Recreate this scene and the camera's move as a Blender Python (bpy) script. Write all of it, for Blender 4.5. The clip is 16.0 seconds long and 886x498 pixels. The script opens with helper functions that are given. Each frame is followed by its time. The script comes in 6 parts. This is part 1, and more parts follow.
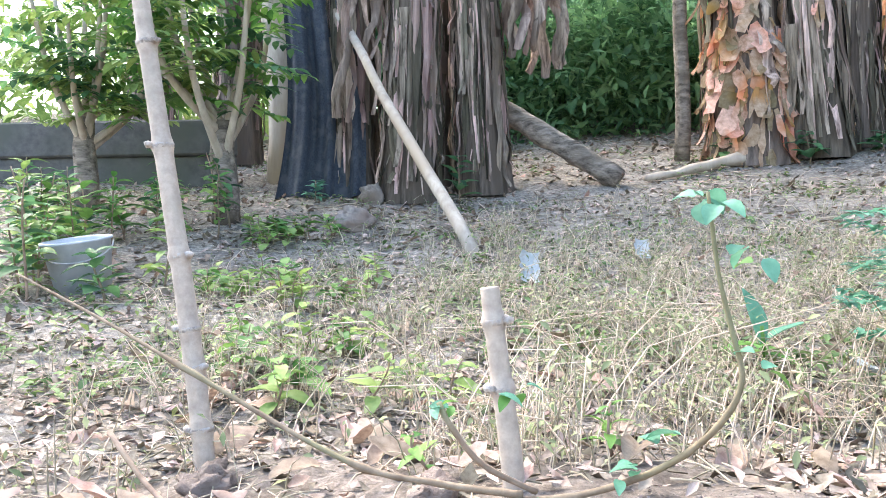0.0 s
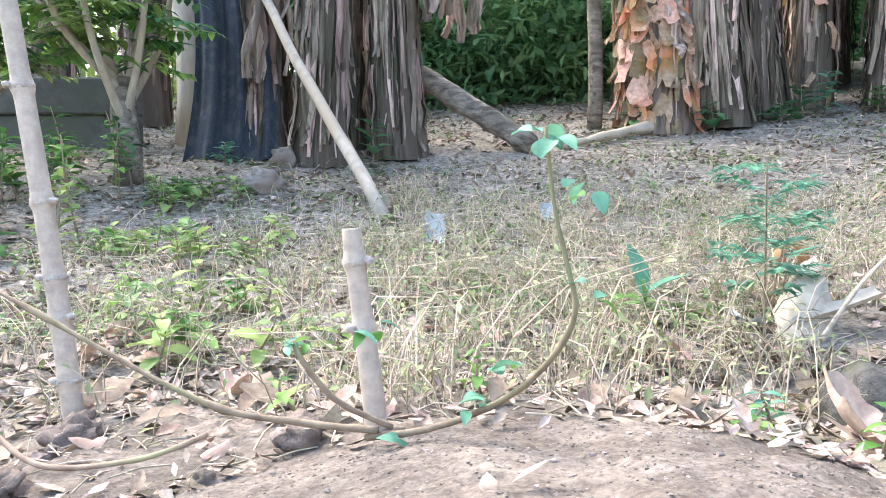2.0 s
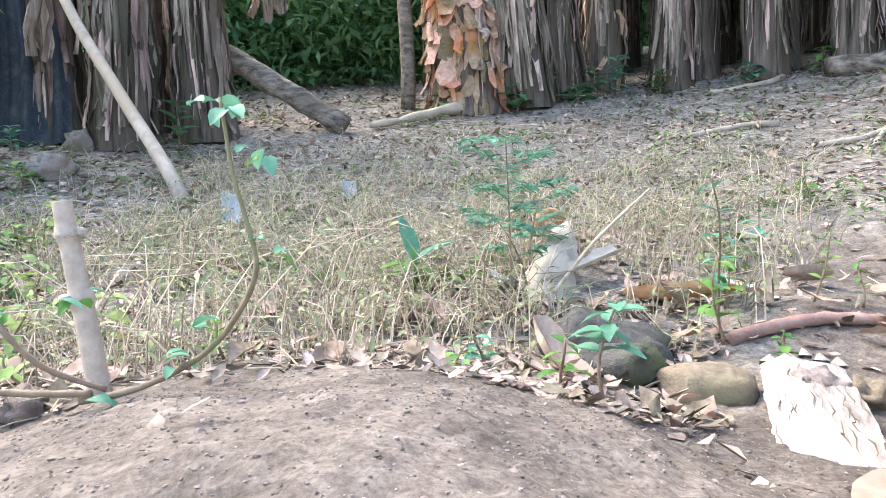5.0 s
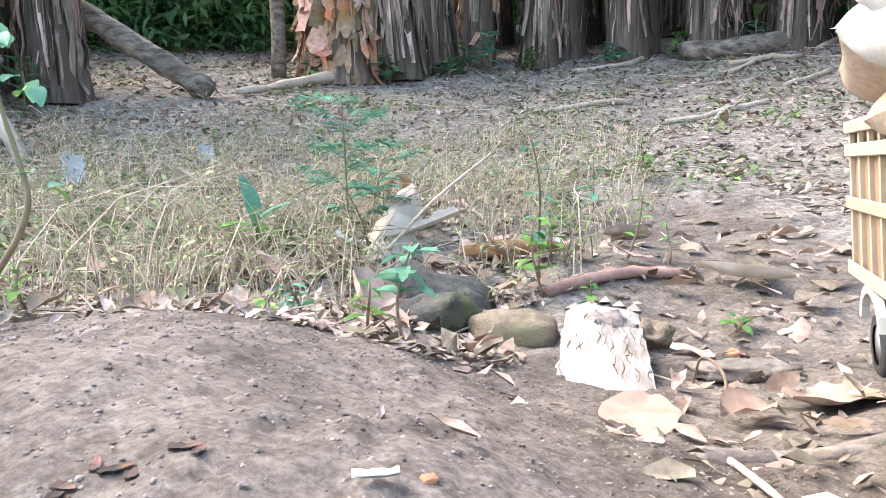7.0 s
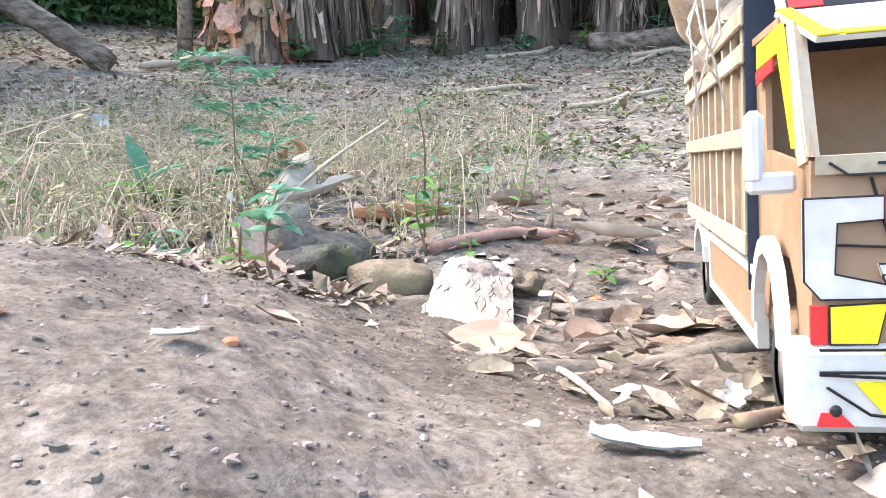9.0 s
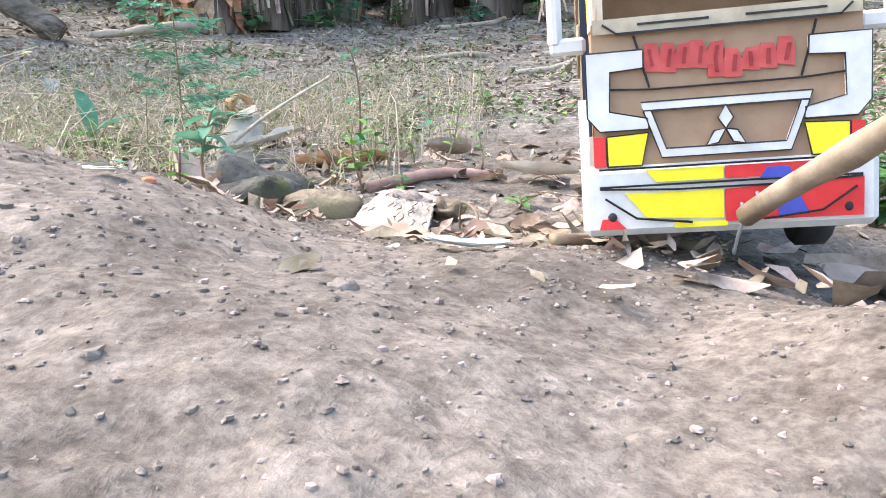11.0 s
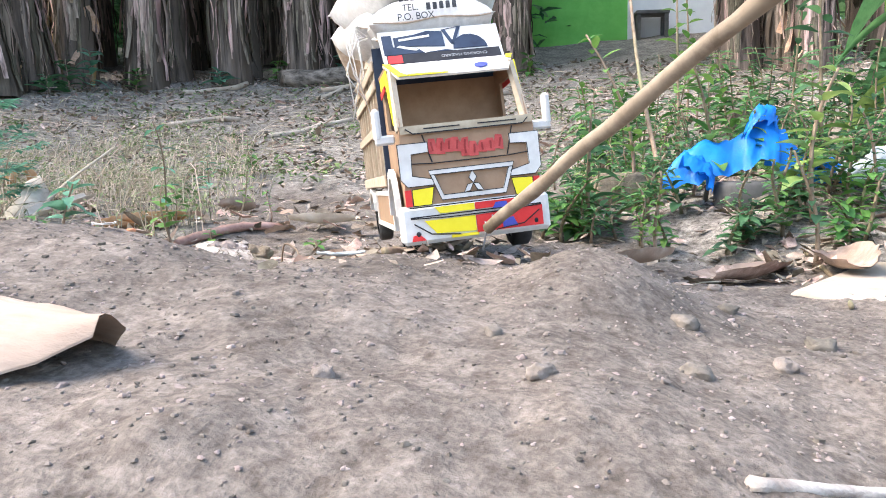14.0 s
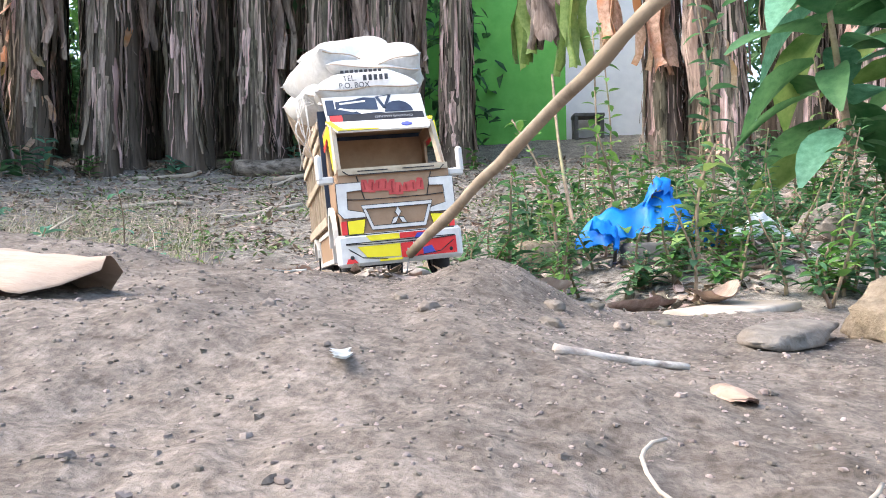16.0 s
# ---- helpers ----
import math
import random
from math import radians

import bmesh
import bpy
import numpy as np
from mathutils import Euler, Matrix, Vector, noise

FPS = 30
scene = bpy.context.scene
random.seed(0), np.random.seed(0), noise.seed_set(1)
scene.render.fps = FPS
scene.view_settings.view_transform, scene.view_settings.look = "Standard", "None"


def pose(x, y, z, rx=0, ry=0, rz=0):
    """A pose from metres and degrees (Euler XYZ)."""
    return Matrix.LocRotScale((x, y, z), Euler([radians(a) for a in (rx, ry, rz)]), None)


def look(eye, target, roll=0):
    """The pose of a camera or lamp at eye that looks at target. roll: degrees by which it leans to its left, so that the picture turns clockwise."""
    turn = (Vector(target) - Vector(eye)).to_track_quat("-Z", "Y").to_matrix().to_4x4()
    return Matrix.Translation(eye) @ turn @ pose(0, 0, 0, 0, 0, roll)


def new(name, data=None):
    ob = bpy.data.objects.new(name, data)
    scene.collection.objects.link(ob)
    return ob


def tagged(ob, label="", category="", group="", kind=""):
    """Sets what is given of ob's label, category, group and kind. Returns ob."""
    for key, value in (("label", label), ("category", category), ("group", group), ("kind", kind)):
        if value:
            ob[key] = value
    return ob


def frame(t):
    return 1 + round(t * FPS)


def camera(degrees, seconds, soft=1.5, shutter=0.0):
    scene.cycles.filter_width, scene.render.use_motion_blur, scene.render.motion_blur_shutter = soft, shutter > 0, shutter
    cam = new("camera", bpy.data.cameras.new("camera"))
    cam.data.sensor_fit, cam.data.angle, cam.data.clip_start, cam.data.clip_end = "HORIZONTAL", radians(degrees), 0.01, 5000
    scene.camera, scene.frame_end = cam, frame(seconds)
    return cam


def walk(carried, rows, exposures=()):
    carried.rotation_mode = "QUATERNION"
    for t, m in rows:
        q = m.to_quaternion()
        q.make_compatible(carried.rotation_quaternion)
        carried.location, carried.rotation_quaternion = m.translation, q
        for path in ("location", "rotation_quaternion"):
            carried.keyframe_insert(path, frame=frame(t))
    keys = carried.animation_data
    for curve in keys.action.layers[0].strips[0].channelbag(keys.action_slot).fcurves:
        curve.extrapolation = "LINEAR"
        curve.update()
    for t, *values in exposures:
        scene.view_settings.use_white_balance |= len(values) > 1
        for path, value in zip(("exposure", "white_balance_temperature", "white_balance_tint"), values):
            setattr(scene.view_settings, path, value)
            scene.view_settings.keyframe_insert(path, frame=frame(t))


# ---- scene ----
cam = camera(61.1, 16.0, 0.95)
PATH = [
    (0, (0.011, 0.004, 0.392), (0.055, 2.002, 0.304), -1.1),
    (0.5, (0.024, 0.002, 0.385), (0.102, 1.998, 0.276), -0.8),
    (1, (0.039, -0.002, 0.374), (0.196, 1.989, 0.261), -0.5),
    (1.5, (0.057, -0.006, 0.367), (0.242, 1.981, 0.232), -0.4),
    (2, (0.076, -0.006, 0.362), (0.315, 1.972, 0.191), -0.6),
    (2.5, (0.091, -0.014, 0.351), (0.405, 1.954, 0.178), -0.6),
    (3, (0.113, -0.025, 0.351), (0.507, 1.928, 0.178), -0.7),
    (3.5, (0.128, -0.031, 0.348), (0.598, 1.906, 0.177), -0.8),
    (3.7, (0.137, -0.035, 0.347), (0.641, 1.893, 0.178), -0.8),
    (5.8, (0.208, -0.136, 0.335), (0.946, 1.705, 0.079), -1.0),
    (6, (0.208, -0.139, 0.33), (0.978, 1.689, 0.072), -0.5),
    (6.5, (0.246, -0.15, 0.319), (1.104, 1.636, 0.047), -0.8),
    (7, (0.267, -0.166, 0.31), (1.189, 1.585, 0.018), -0.4),
    (7.5, (0.279, -0.184, 0.295), (1.265, 1.53, -0.007), 0.2),
    (8, (0.289, -0.197, 0.283), (1.324, 1.486, -0.025), 0.6),
    (8.5, (0.297, -0.212, 0.269), (1.393, 1.431, -0.045), 1.0),
    (9, (0.301, -0.226, 0.257), (1.405, 1.412, -0.056), 1.0),
    (9.5, (0.301, -0.265, 0.234), (1.476, 1.322, -0.085), 1.1),
    (10, (0.303, -0.301, 0.214), (1.471, 1.281, -0.152), 0.9),
    (10.2, (0.3, -0.313, 0.21), (1.462, 1.27, -0.169), 0.8),
    (12.3, (0.226, -0.386, 0.184), (1.594, 1.048, -0.083), -0.7),
    (12.5, (0.206, -0.376, 0.188), (1.689, 0.939, -0.077), -0.6),
    (13, (0.115, -0.401, 0.247), (1.762, 0.707, 0.001), -0.6),
    (13.5, (0.056, -0.5, 0.22), (1.708, 0.6, -0.023), -1.4),
    (14, (-0.022, -0.525, 0.208), (1.63, 0.58, -0.017), -1.3),
    (14.5, (-0.103, -0.503, 0.182), (1.558, 0.6, 0.037), -0.3),
    (15, (-0.173, -0.504, 0.153), (1.559, 0.495, 0.116), -0.4),
    (15.5, (-0.173, -0.556, 0.146), (1.577, 0.412, 0.147), -0.7),
    (16, (-0.148, -0.639, 0.128), (1.586, 0.356, 0.159), -0.8),
]
EXPOSURES = [(0, 2.65), (3.5, 2.55), (7, 2.35), (10, 2.35), (13, 2.2), (16, 1.98)]
walk(cam, [(t, look(eye, target, roll)) for t, eye, target, roll in PATH], EXPOSURES)

# ---- light ----
w = bpy.data.worlds.new("sky")
scene.world = w
w.use_nodes = True
wn = w.node_tree
sky = wn.nodes.new("ShaderNodeTexSky")
sky.sky_type = "NISHITA"
sky.sun_disc = False
sky.sun_elevation, sky.sun_rotation = radians(48), radians(-35)
sky.dust_density, sky.air_density = 3.0, 1.2
wn.links.new(sky.outputs[0], wn.nodes["Background"].inputs[0])
wn.nodes["Background"].inputs[1].default_value = 0.15
sun = new("sun", bpy.data.lights.new("sun", "SUN"))
sun.data.energy, sun.data.angle, sun.data.color = 1.0, radians(55), (1.0, 0.93, 0.82)
sun.matrix_world = look((-3.0, 4.4, 6.0), (0, 0, 0))


# ---- materials ----
def mat(name, c1, c2, scale=30.0, rough=0.85, bump=0.3, c3=None, rand=0.0, island=0.0, trans=0.0, metal=0.0, stretch=(1, 1, 1), dist=0.004, spec=0.3):
    m = bpy.data.materials.new(name)
    m.use_nodes = True
    n, l = m.node_tree.nodes, m.node_tree.links
    b = n["Principled BSDF"]
    b.inputs["Roughness"].default_value = rough
    b.inputs["Metallic"].default_value = metal
    b.inputs["Specular IOR Level"].default_value = spec
    tc = n.new("ShaderNodeTexCoord")
    mp = n.new("ShaderNodeMapping")
    mp.inputs["Scale"].default_value = stretch
    l.new(tc.outputs["Object"], mp.inputs[0])
    fine = n.new("ShaderNodeTexNoise")
    fine.inputs["Scale"].default_value, fine.inputs["Detail"].default_value, fine.inputs["Roughness"].default_value = scale, 6, 0.65
    big = n.new("ShaderNodeTexNoise")
    big.inputs["Scale"].default_value, big.inputs["Detail"].default_value = scale / 7, 3
    l.new(mp.outputs[0], fine.inputs[0])
    l.new(mp.outputs[0], big.inputs[0])
    ramp = n.new("ShaderNodeValToRGB")
    ramp.color_ramp.elements[0].position, ramp.color_ramp.elements[1].position = 0.33, 0.67
    ramp.color_ramp.elements[0].color, ramp.color_ramp.elements[1].color = (*c1, 1), (*c2, 1)
    l.new(fine.outputs[0], ramp.inputs[0])
    out = ramp.outputs[0]
    if c3:
        r2 = n.new("ShaderNodeValToRGB")
        r2.color_ramp.elements[0].position, r2.color_ramp.elements[1].position = 0.5, 0.66
        l.new(big.outputs[0], r2.inputs[0])
        mx = n.new("ShaderNodeMix")
        mx.data_type = "RGBA"
        l.new(r2.outputs[0], mx.inputs[0])
        l.new(out, mx.inputs[6])
        mx.inputs[7].default_value = (*c3, 1)
        out = mx.outputs[2]
    for amount, kind, sock in ((rand, "ShaderNodeObjectInfo", "Random"), (island, "ShaderNodeNewGeometry", "Random Per Island")):
        if amount:
            src = n.new(kind)
            mr = n.new("ShaderNodeMapRange")
            mr.inputs[3].default_value, mr.inputs[4].default_value = 1 - amount, 1 + amount
            l.new(src.outputs[sock], mr.inputs[0])
            hs = n.new("ShaderNodeHueSaturation")
            l.new(mr.outputs[0], hs.inputs["Value"])
            m2 = n.new("ShaderNodeMapRange")
            m2.inputs[3].default_value, m2.inputs[4].default_value = 0.5 + amount * 0.06, 0.5 - amount * 0.06
            l.new(src.outputs[sock], m2.inputs[0])
            l.new(m2.outputs[0], hs.inputs["Hue"])
            l.new(out, hs.inputs["Color"])
            out = hs.outputs[0]
    l.new(out, b.inputs["Base Color"])
    if bump:
        bp = n.new("ShaderNodeBump")
        bp.inputs["Strength"].default_value, bp.inputs["Distance"].default_value = bump, dist
        l.new(fine.outputs[0], bp.inputs["Height"])
        l.new(bp.outputs[0], b.inputs["Normal"])
    if trans:
        t = n.new("ShaderNodeBsdfTranslucent")
        l.new(out, t.inputs[0])
        mix = n.new("ShaderNodeMixShader")
        mix.inputs[0].default_value = trans
        l.new(b.outputs[0], mix.inputs[1])
        l.new(t.outputs[0], mix.inputs[2])
        l.new(mix.outputs[0], n["Material Output"].inputs[0])
    return m


# ---- mesh building ----
class Build:
    def __init__(self):
        self.v, self.f = [], []

    def add(self, v, f):
        k = len(self.v)
        self.v += [tuple(p) for p in v]
        self.f += [tuple(i + k for i in q) for q in f]
        return self

    def tube(self, pts, radii, n=8, cap=True, rough=0.0):
        pts = [Vector(p) for p in pts]
        if not hasattr(radii, "__len__"):
            radii = [radii] * len(pts)
        v, f, side = [], [], None
        for i, p in enumerate(pts):
            d = (pts[min(i + 1, len(pts) - 1)] - pts[max(i - 1, 0)]).normalized()
            if side is None:
                side = d.cross(Vector((0.3, 0.8, 0.5))).normalized()
            side = (side - d * side.dot(d)).normalized()
            up = d.cross(side)
            for j in range(n):
                a = 2 * math.pi * j / n
                r = radii[i] * (1 + (random.uniform(-rough, rough) if rough else 0))
                v.append(p + (side * math.cos(a) + up * math.sin(a)) * r)
        for i in range(len(pts) - 1):
            for j in range(n):
                f.append((i * n + j, i * n + (j + 1) % n, (i + 1) * n + (j + 1) % n, (i + 1) * n + j))
        if cap:
            f.append(tuple(range(n))[::-1])
            f.append(tuple(range((len(pts) - 1) * n, len(pts) * n)))
        return self.add(v, f)

    def ribbon(self, pts, widths, across, cup=0.0):
        """A strip along pts; across: its width's direction; cup: how far its middle is sunk."""
        pts, across = [Vector(p) for p in pts], Vector(across).normalized()
        v, f = [], []
        for i, p in enumerate(pts):
            d = (pts[min(i + 1, len(pts) - 1)] - pts[max(i - 1, 0)]).normalized()
            s = (across - d * across.dot(d)).normalized()
            u = d.cross(s)
            wd = widths[i] / 2
            v += [p - s * wd, p - u * cup * wd, p + s * wd]
        for i in range(len(pts) - 1):
            for j in (0, 1):
                f.append((i * 3 + j, i * 3 + j + 1, i * 3 + j + 4, i * 3 + j + 3))
        return self.add(v, f)

    def box(self, x0, x1, y0, y1, z0, z1, c=0.0):
        """A box, its edges bevelled by c."""
        if not c:
            v = [(x, y, z) for z in (z0, z1) for y in (y0, y1) for x in (x0, x1)]
            return self.add(v, [(0, 2, 3, 1), (4, 5, 7, 6), (0, 1, 5, 4), (2, 6, 7, 3), (0, 4, 6, 2), (1, 3, 7, 5)])
        bm = bmesh.new()
        bmesh.ops.create_cube(bm, size=1.0)
        for p in bm.verts:
            p.co = Vector(((x0 + x1) / 2 + p.co.x * (x1 - x0), (y0 + y1) / 2 + p.co.y * (y1 - y0), (z0 + z1) / 2 + p.co.z * (z1 - z0)))
        bmesh.ops.bevel(bm, geom=bm.edges[:], offset=c, segments=1, affect="EDGES")
        bm.verts.index_update()
        self.add([p.co for p in bm.verts], [[q.index for q in g.verts] for g in bm.faces])
        bm.free()
        return self

    def poly(self, pts, depth):
        """A flat plate of outline pts, thickened by the vector depth."""
        pts, d, k = [Vector(p) for p in pts], Vector(depth), len(pts)
        return self.add(pts + [p + d for p in pts], [tuple(range(k))[::-1], tuple(range(k, 2 * k))] + [(i, (i + 1) % k, (i + 1) % k + k, i + k) for i in range(k)])

    def blob(self, c, r, lump=0.2, freq=3.0, n=(14, 9), flat=0.0, seed=0.0, boxy=1.0):
        v, f = [], []
        nu, nv = n
        for i in range(nv + 1):
            th = math.pi * i / nv
            for j in range(nu):
                ph = 2 * math.pi * j / nu
                d = Vector((math.sin(th) * math.cos(ph), math.sin(th) * math.sin(ph), math.cos(th)))
                k = 1 + lump * (noise.noise(d * freq + Vector((seed, seed * 1.7, 3.1))) + 0.55 * noise.noise(d * freq * 2.6 + Vector((seed, 1, 2))) + 0.3 * noise.noise(d * freq * 6 + Vector((2, seed, 1))))
                if boxy < 1:
                    d = Vector([math.copysign(abs(q) ** boxy, q) for q in d])
                p = Vector((c[0] + d.x * r[0] * k, c[1] + d.y * r[1] * k, c[2] + max(d.z, -1 + flat) * r[2] * k))
                v.append(p)
        for i in range(nv):
            for j in range(nu):
                f.append((i * nu + j, (i + 1) * nu + j, (i + 1) * nu + (j + 1) % nu, i * nu + (j + 1) % nu))
        return self.add(v, f)

    def leaf(self, m, length, width, seg=4, droop=0.3, cup=0.25, wave=0.0):
        """A leaf blade from the origin of m along its y, drooping towards its -z."""
        v, f = [], []
        for i in range(seg + 1):
            t = i / seg
            wd = width * 0.5 * math.sin(math.pi * min(1, 0.06 + t * 0.92)) ** 0.8
            y, z = length * t, -droop * length * t * t
            wz = wave * random.uniform(-1, 1) * width
            v += [m @ Vector((-wd, y, z + cup * wd + wz)), m @ Vector((0, y, z)), m @ Vector((wd, y, z + cup * wd - wz))]
        for i in range(seg):
            for j in (0, 1):
                f.append((i * 3 + j, i * 3 + j + 1, i * 3 + j + 4, i * 3 + j + 3))
        return self.add(v, f)


def part(name, b, material, parent=None, label="", smooth=True, m=None):
    me = bpy.data.meshes.new(name)
    me.from_pydata(b.v, [], b.f)
    if smooth:
        me.polygons.foreach_set("use_smooth", [True] * len(me.polygons))
    me.materials.append(material)
    ob = new(name, me)
    if parent:
        ob.parent = parent
    if m:
        ob.matrix_basis = m
    if label:
        ob["label"] = label
    return ob


def thing(name, m, label, category, group="", kind=""):
    ob = new(name)
    ob.matrix_basis = m
    ob.empty_display_size = 0.05
    return tagged(ob, label, category, group, kind)


def U(a, b):
    return random.uniform(a, b)


# ---- ground ----
SLOPE = [(0, 0.035), (1.2, 0.035), (1.6, 0.065), (1.9, 0.095), (2.7, 0.19), (4.3, 0.50), (5.5, 0.78), (7.5, 1.27), (9.0, 1.62), (12, 2.0), (25, 2.6), (70, 3.2), (900, 3.2)]
MOUNDS = [(0.60, -0.27, 0.055, 0.075, 0.06), (0.35, -0.35, 0.015, 0.15, 0.15), (0.8, -0.45, 0.03, 0.2, 0.2), (0.75, -0.06, 0.050, 0.14, 0.13), (0.97, 0.16, 0.044, 0.15, 0.13),
          (1.75, -0.35, 0.09, 0.3, 0.35), (1.25, 0.95, 0.035, 0.16, 0.1)]


def height(x, y):
    """The ground's height: a rising garden with a trodden soil mound at its foot. Takes numbers or arrays."""
    s = np.hypot(np.maximum(x, 0) + 0.6 * np.maximum(-np.asarray(x), 0), np.maximum(y, 0))
    z = np.interp(s, [a for a, _ in SLOPE], [b for _, b in SLOPE])
    z = z + 0.14 * np.exp(-0.5 * ((x - 0.28) / np.where(np.asarray(x) > 0.28, 0.24, 0.35)) ** 2 - 0.5 * ((y - 0.3) / 0.42) ** 2)
    for cx, cy, a, sx, sy in MOUNDS:
        z = z + a * np.exp(-0.5 * ((x - cx) / sx) ** 2 - 0.5 * ((y - cy) / sy) ** 2)
    return z


def relief(x, y):
    """Lumps and clods, small on the trodden soil."""
    p = Vector((x, y, 0.0))
    far = min(1.0, max(0.0, math.hypot(x, y) / 2.5))
    crumbly = 0.5 + 0.9 * abs(noise.noise(p * 3.3 + Vector((4, 1, 7))))
    return 0.016 * noise.noise(p * 6) + crumbly * (0.006 * noise.noise(p * 15) + 0.0042 * noise.noise(p * 33) + 0.0032 * noise.noise(p * 60) + 0.0018 * noise.noise(p * 105)) - 0.006 + 0.045 * far * noise.noise(p * 1.6)


def gz(x, y):
    return float(height(x, y)) + relief(x, y)


def on(x, y, rz=0.0, up=0.0, rx=0.0, ry=0.0):
    """A pose on the ground."""
    return pose(x, y, gz(x, y) + up, rx, ry, rz)


def steps(lo, hi, fine, a, b):
    """Coordinates, fine between lo and hi, growing coarser out to a and b."""
    mid = list(np.arange(lo, hi, fine))
    up, d = [hi], fine
    while up[-1] < b:
        d = min(d * 1.06, max(0.05, (up[-1] - hi) * 0.06 + fine))
        up.append(up[-1] + d)
    down, d = [], fine
    q = lo
    while q > a:
        d = min(d * 1.06, max(0.05, (lo - q) * 0.06 + fine))
        q -= d
        down.append(q)
    return np.array(down[::-1] + mid + up)


XS, YS = steps(-0.35, 1.25, 0.0065, -600, 600), steps(-0.65, 1.1, 0.0065, -600, 600)
gx, gy = np.meshgrid(XS, YS)
zz = height(gx, gy)
rel = np.array([relief(a, b) if abs(a) < 14 and abs(b) < 14 else 0.0 for a, b in zip(gx.ravel(), gy.ravel())])
co = np.stack([gx.ravel(), gy.ravel(), zz.ravel() + rel], 1)
nx, ny = len(XS), len(YS)
idx = np.arange(nx * ny).reshape(ny, nx)
quads = np.stack([idx[:-1, :-1].ravel(), idx[:-1, 1:].ravel(), idx[1:, 1:].ravel(), idx[1:, :-1].ravel()], 1)
me = bpy.data.meshes.new("ground")
me.vertices.add(len(co))
me.vertices.foreach_set("co", co.ravel())
me.loops.add(quads.size)
me.loops.foreach_set("vertex_index", quads.ravel().astype(np.int32))
me.polygons.add(len(quads))
me.polygons.foreach_set("loop_start", np.arange(0, quads.size, 4, dtype=np.int32))
me.polygons.foreach_set("use_smooth", [True] * len(quads))
me.update(calc_edges=True)
soil = np.exp(-0.5 * (((co[:, 0] + 0.05) / 0.85) ** 2 + ((co[:, 1] - 0.15) / 0.80) ** 2) ** 2) + np.exp(-0.5 * (((co[:, 0] - 0.6) / 0.5) ** 2 + ((co[:, 1] + 0.5) / 0.35) ** 2) ** 2) + np.exp(-0.5 * (((co[:, 0] - 1.2) / 0.7) ** 2 + ((co[:, 1] - 0.2 - 0.35 * (co[:, 0] - 1.2)) / 0.22) ** 2)) + np.exp(-0.5 * (((co[:, 0] - 1.38) * 0.87 - (co[:, 1] - 0.75) * 0.5) / 0.19) ** 2 - 0.5 * (((co[:, 0] - 1.38) * 0.5 + (co[:, 1] - 0.75) * 0.87) / 0.75) ** 4)
att = me.attributes.new("soil", "FLOAT", "POINT")
att.data.foreach_set("value", np.clip(soil, 0, 1).astype(np.float32))


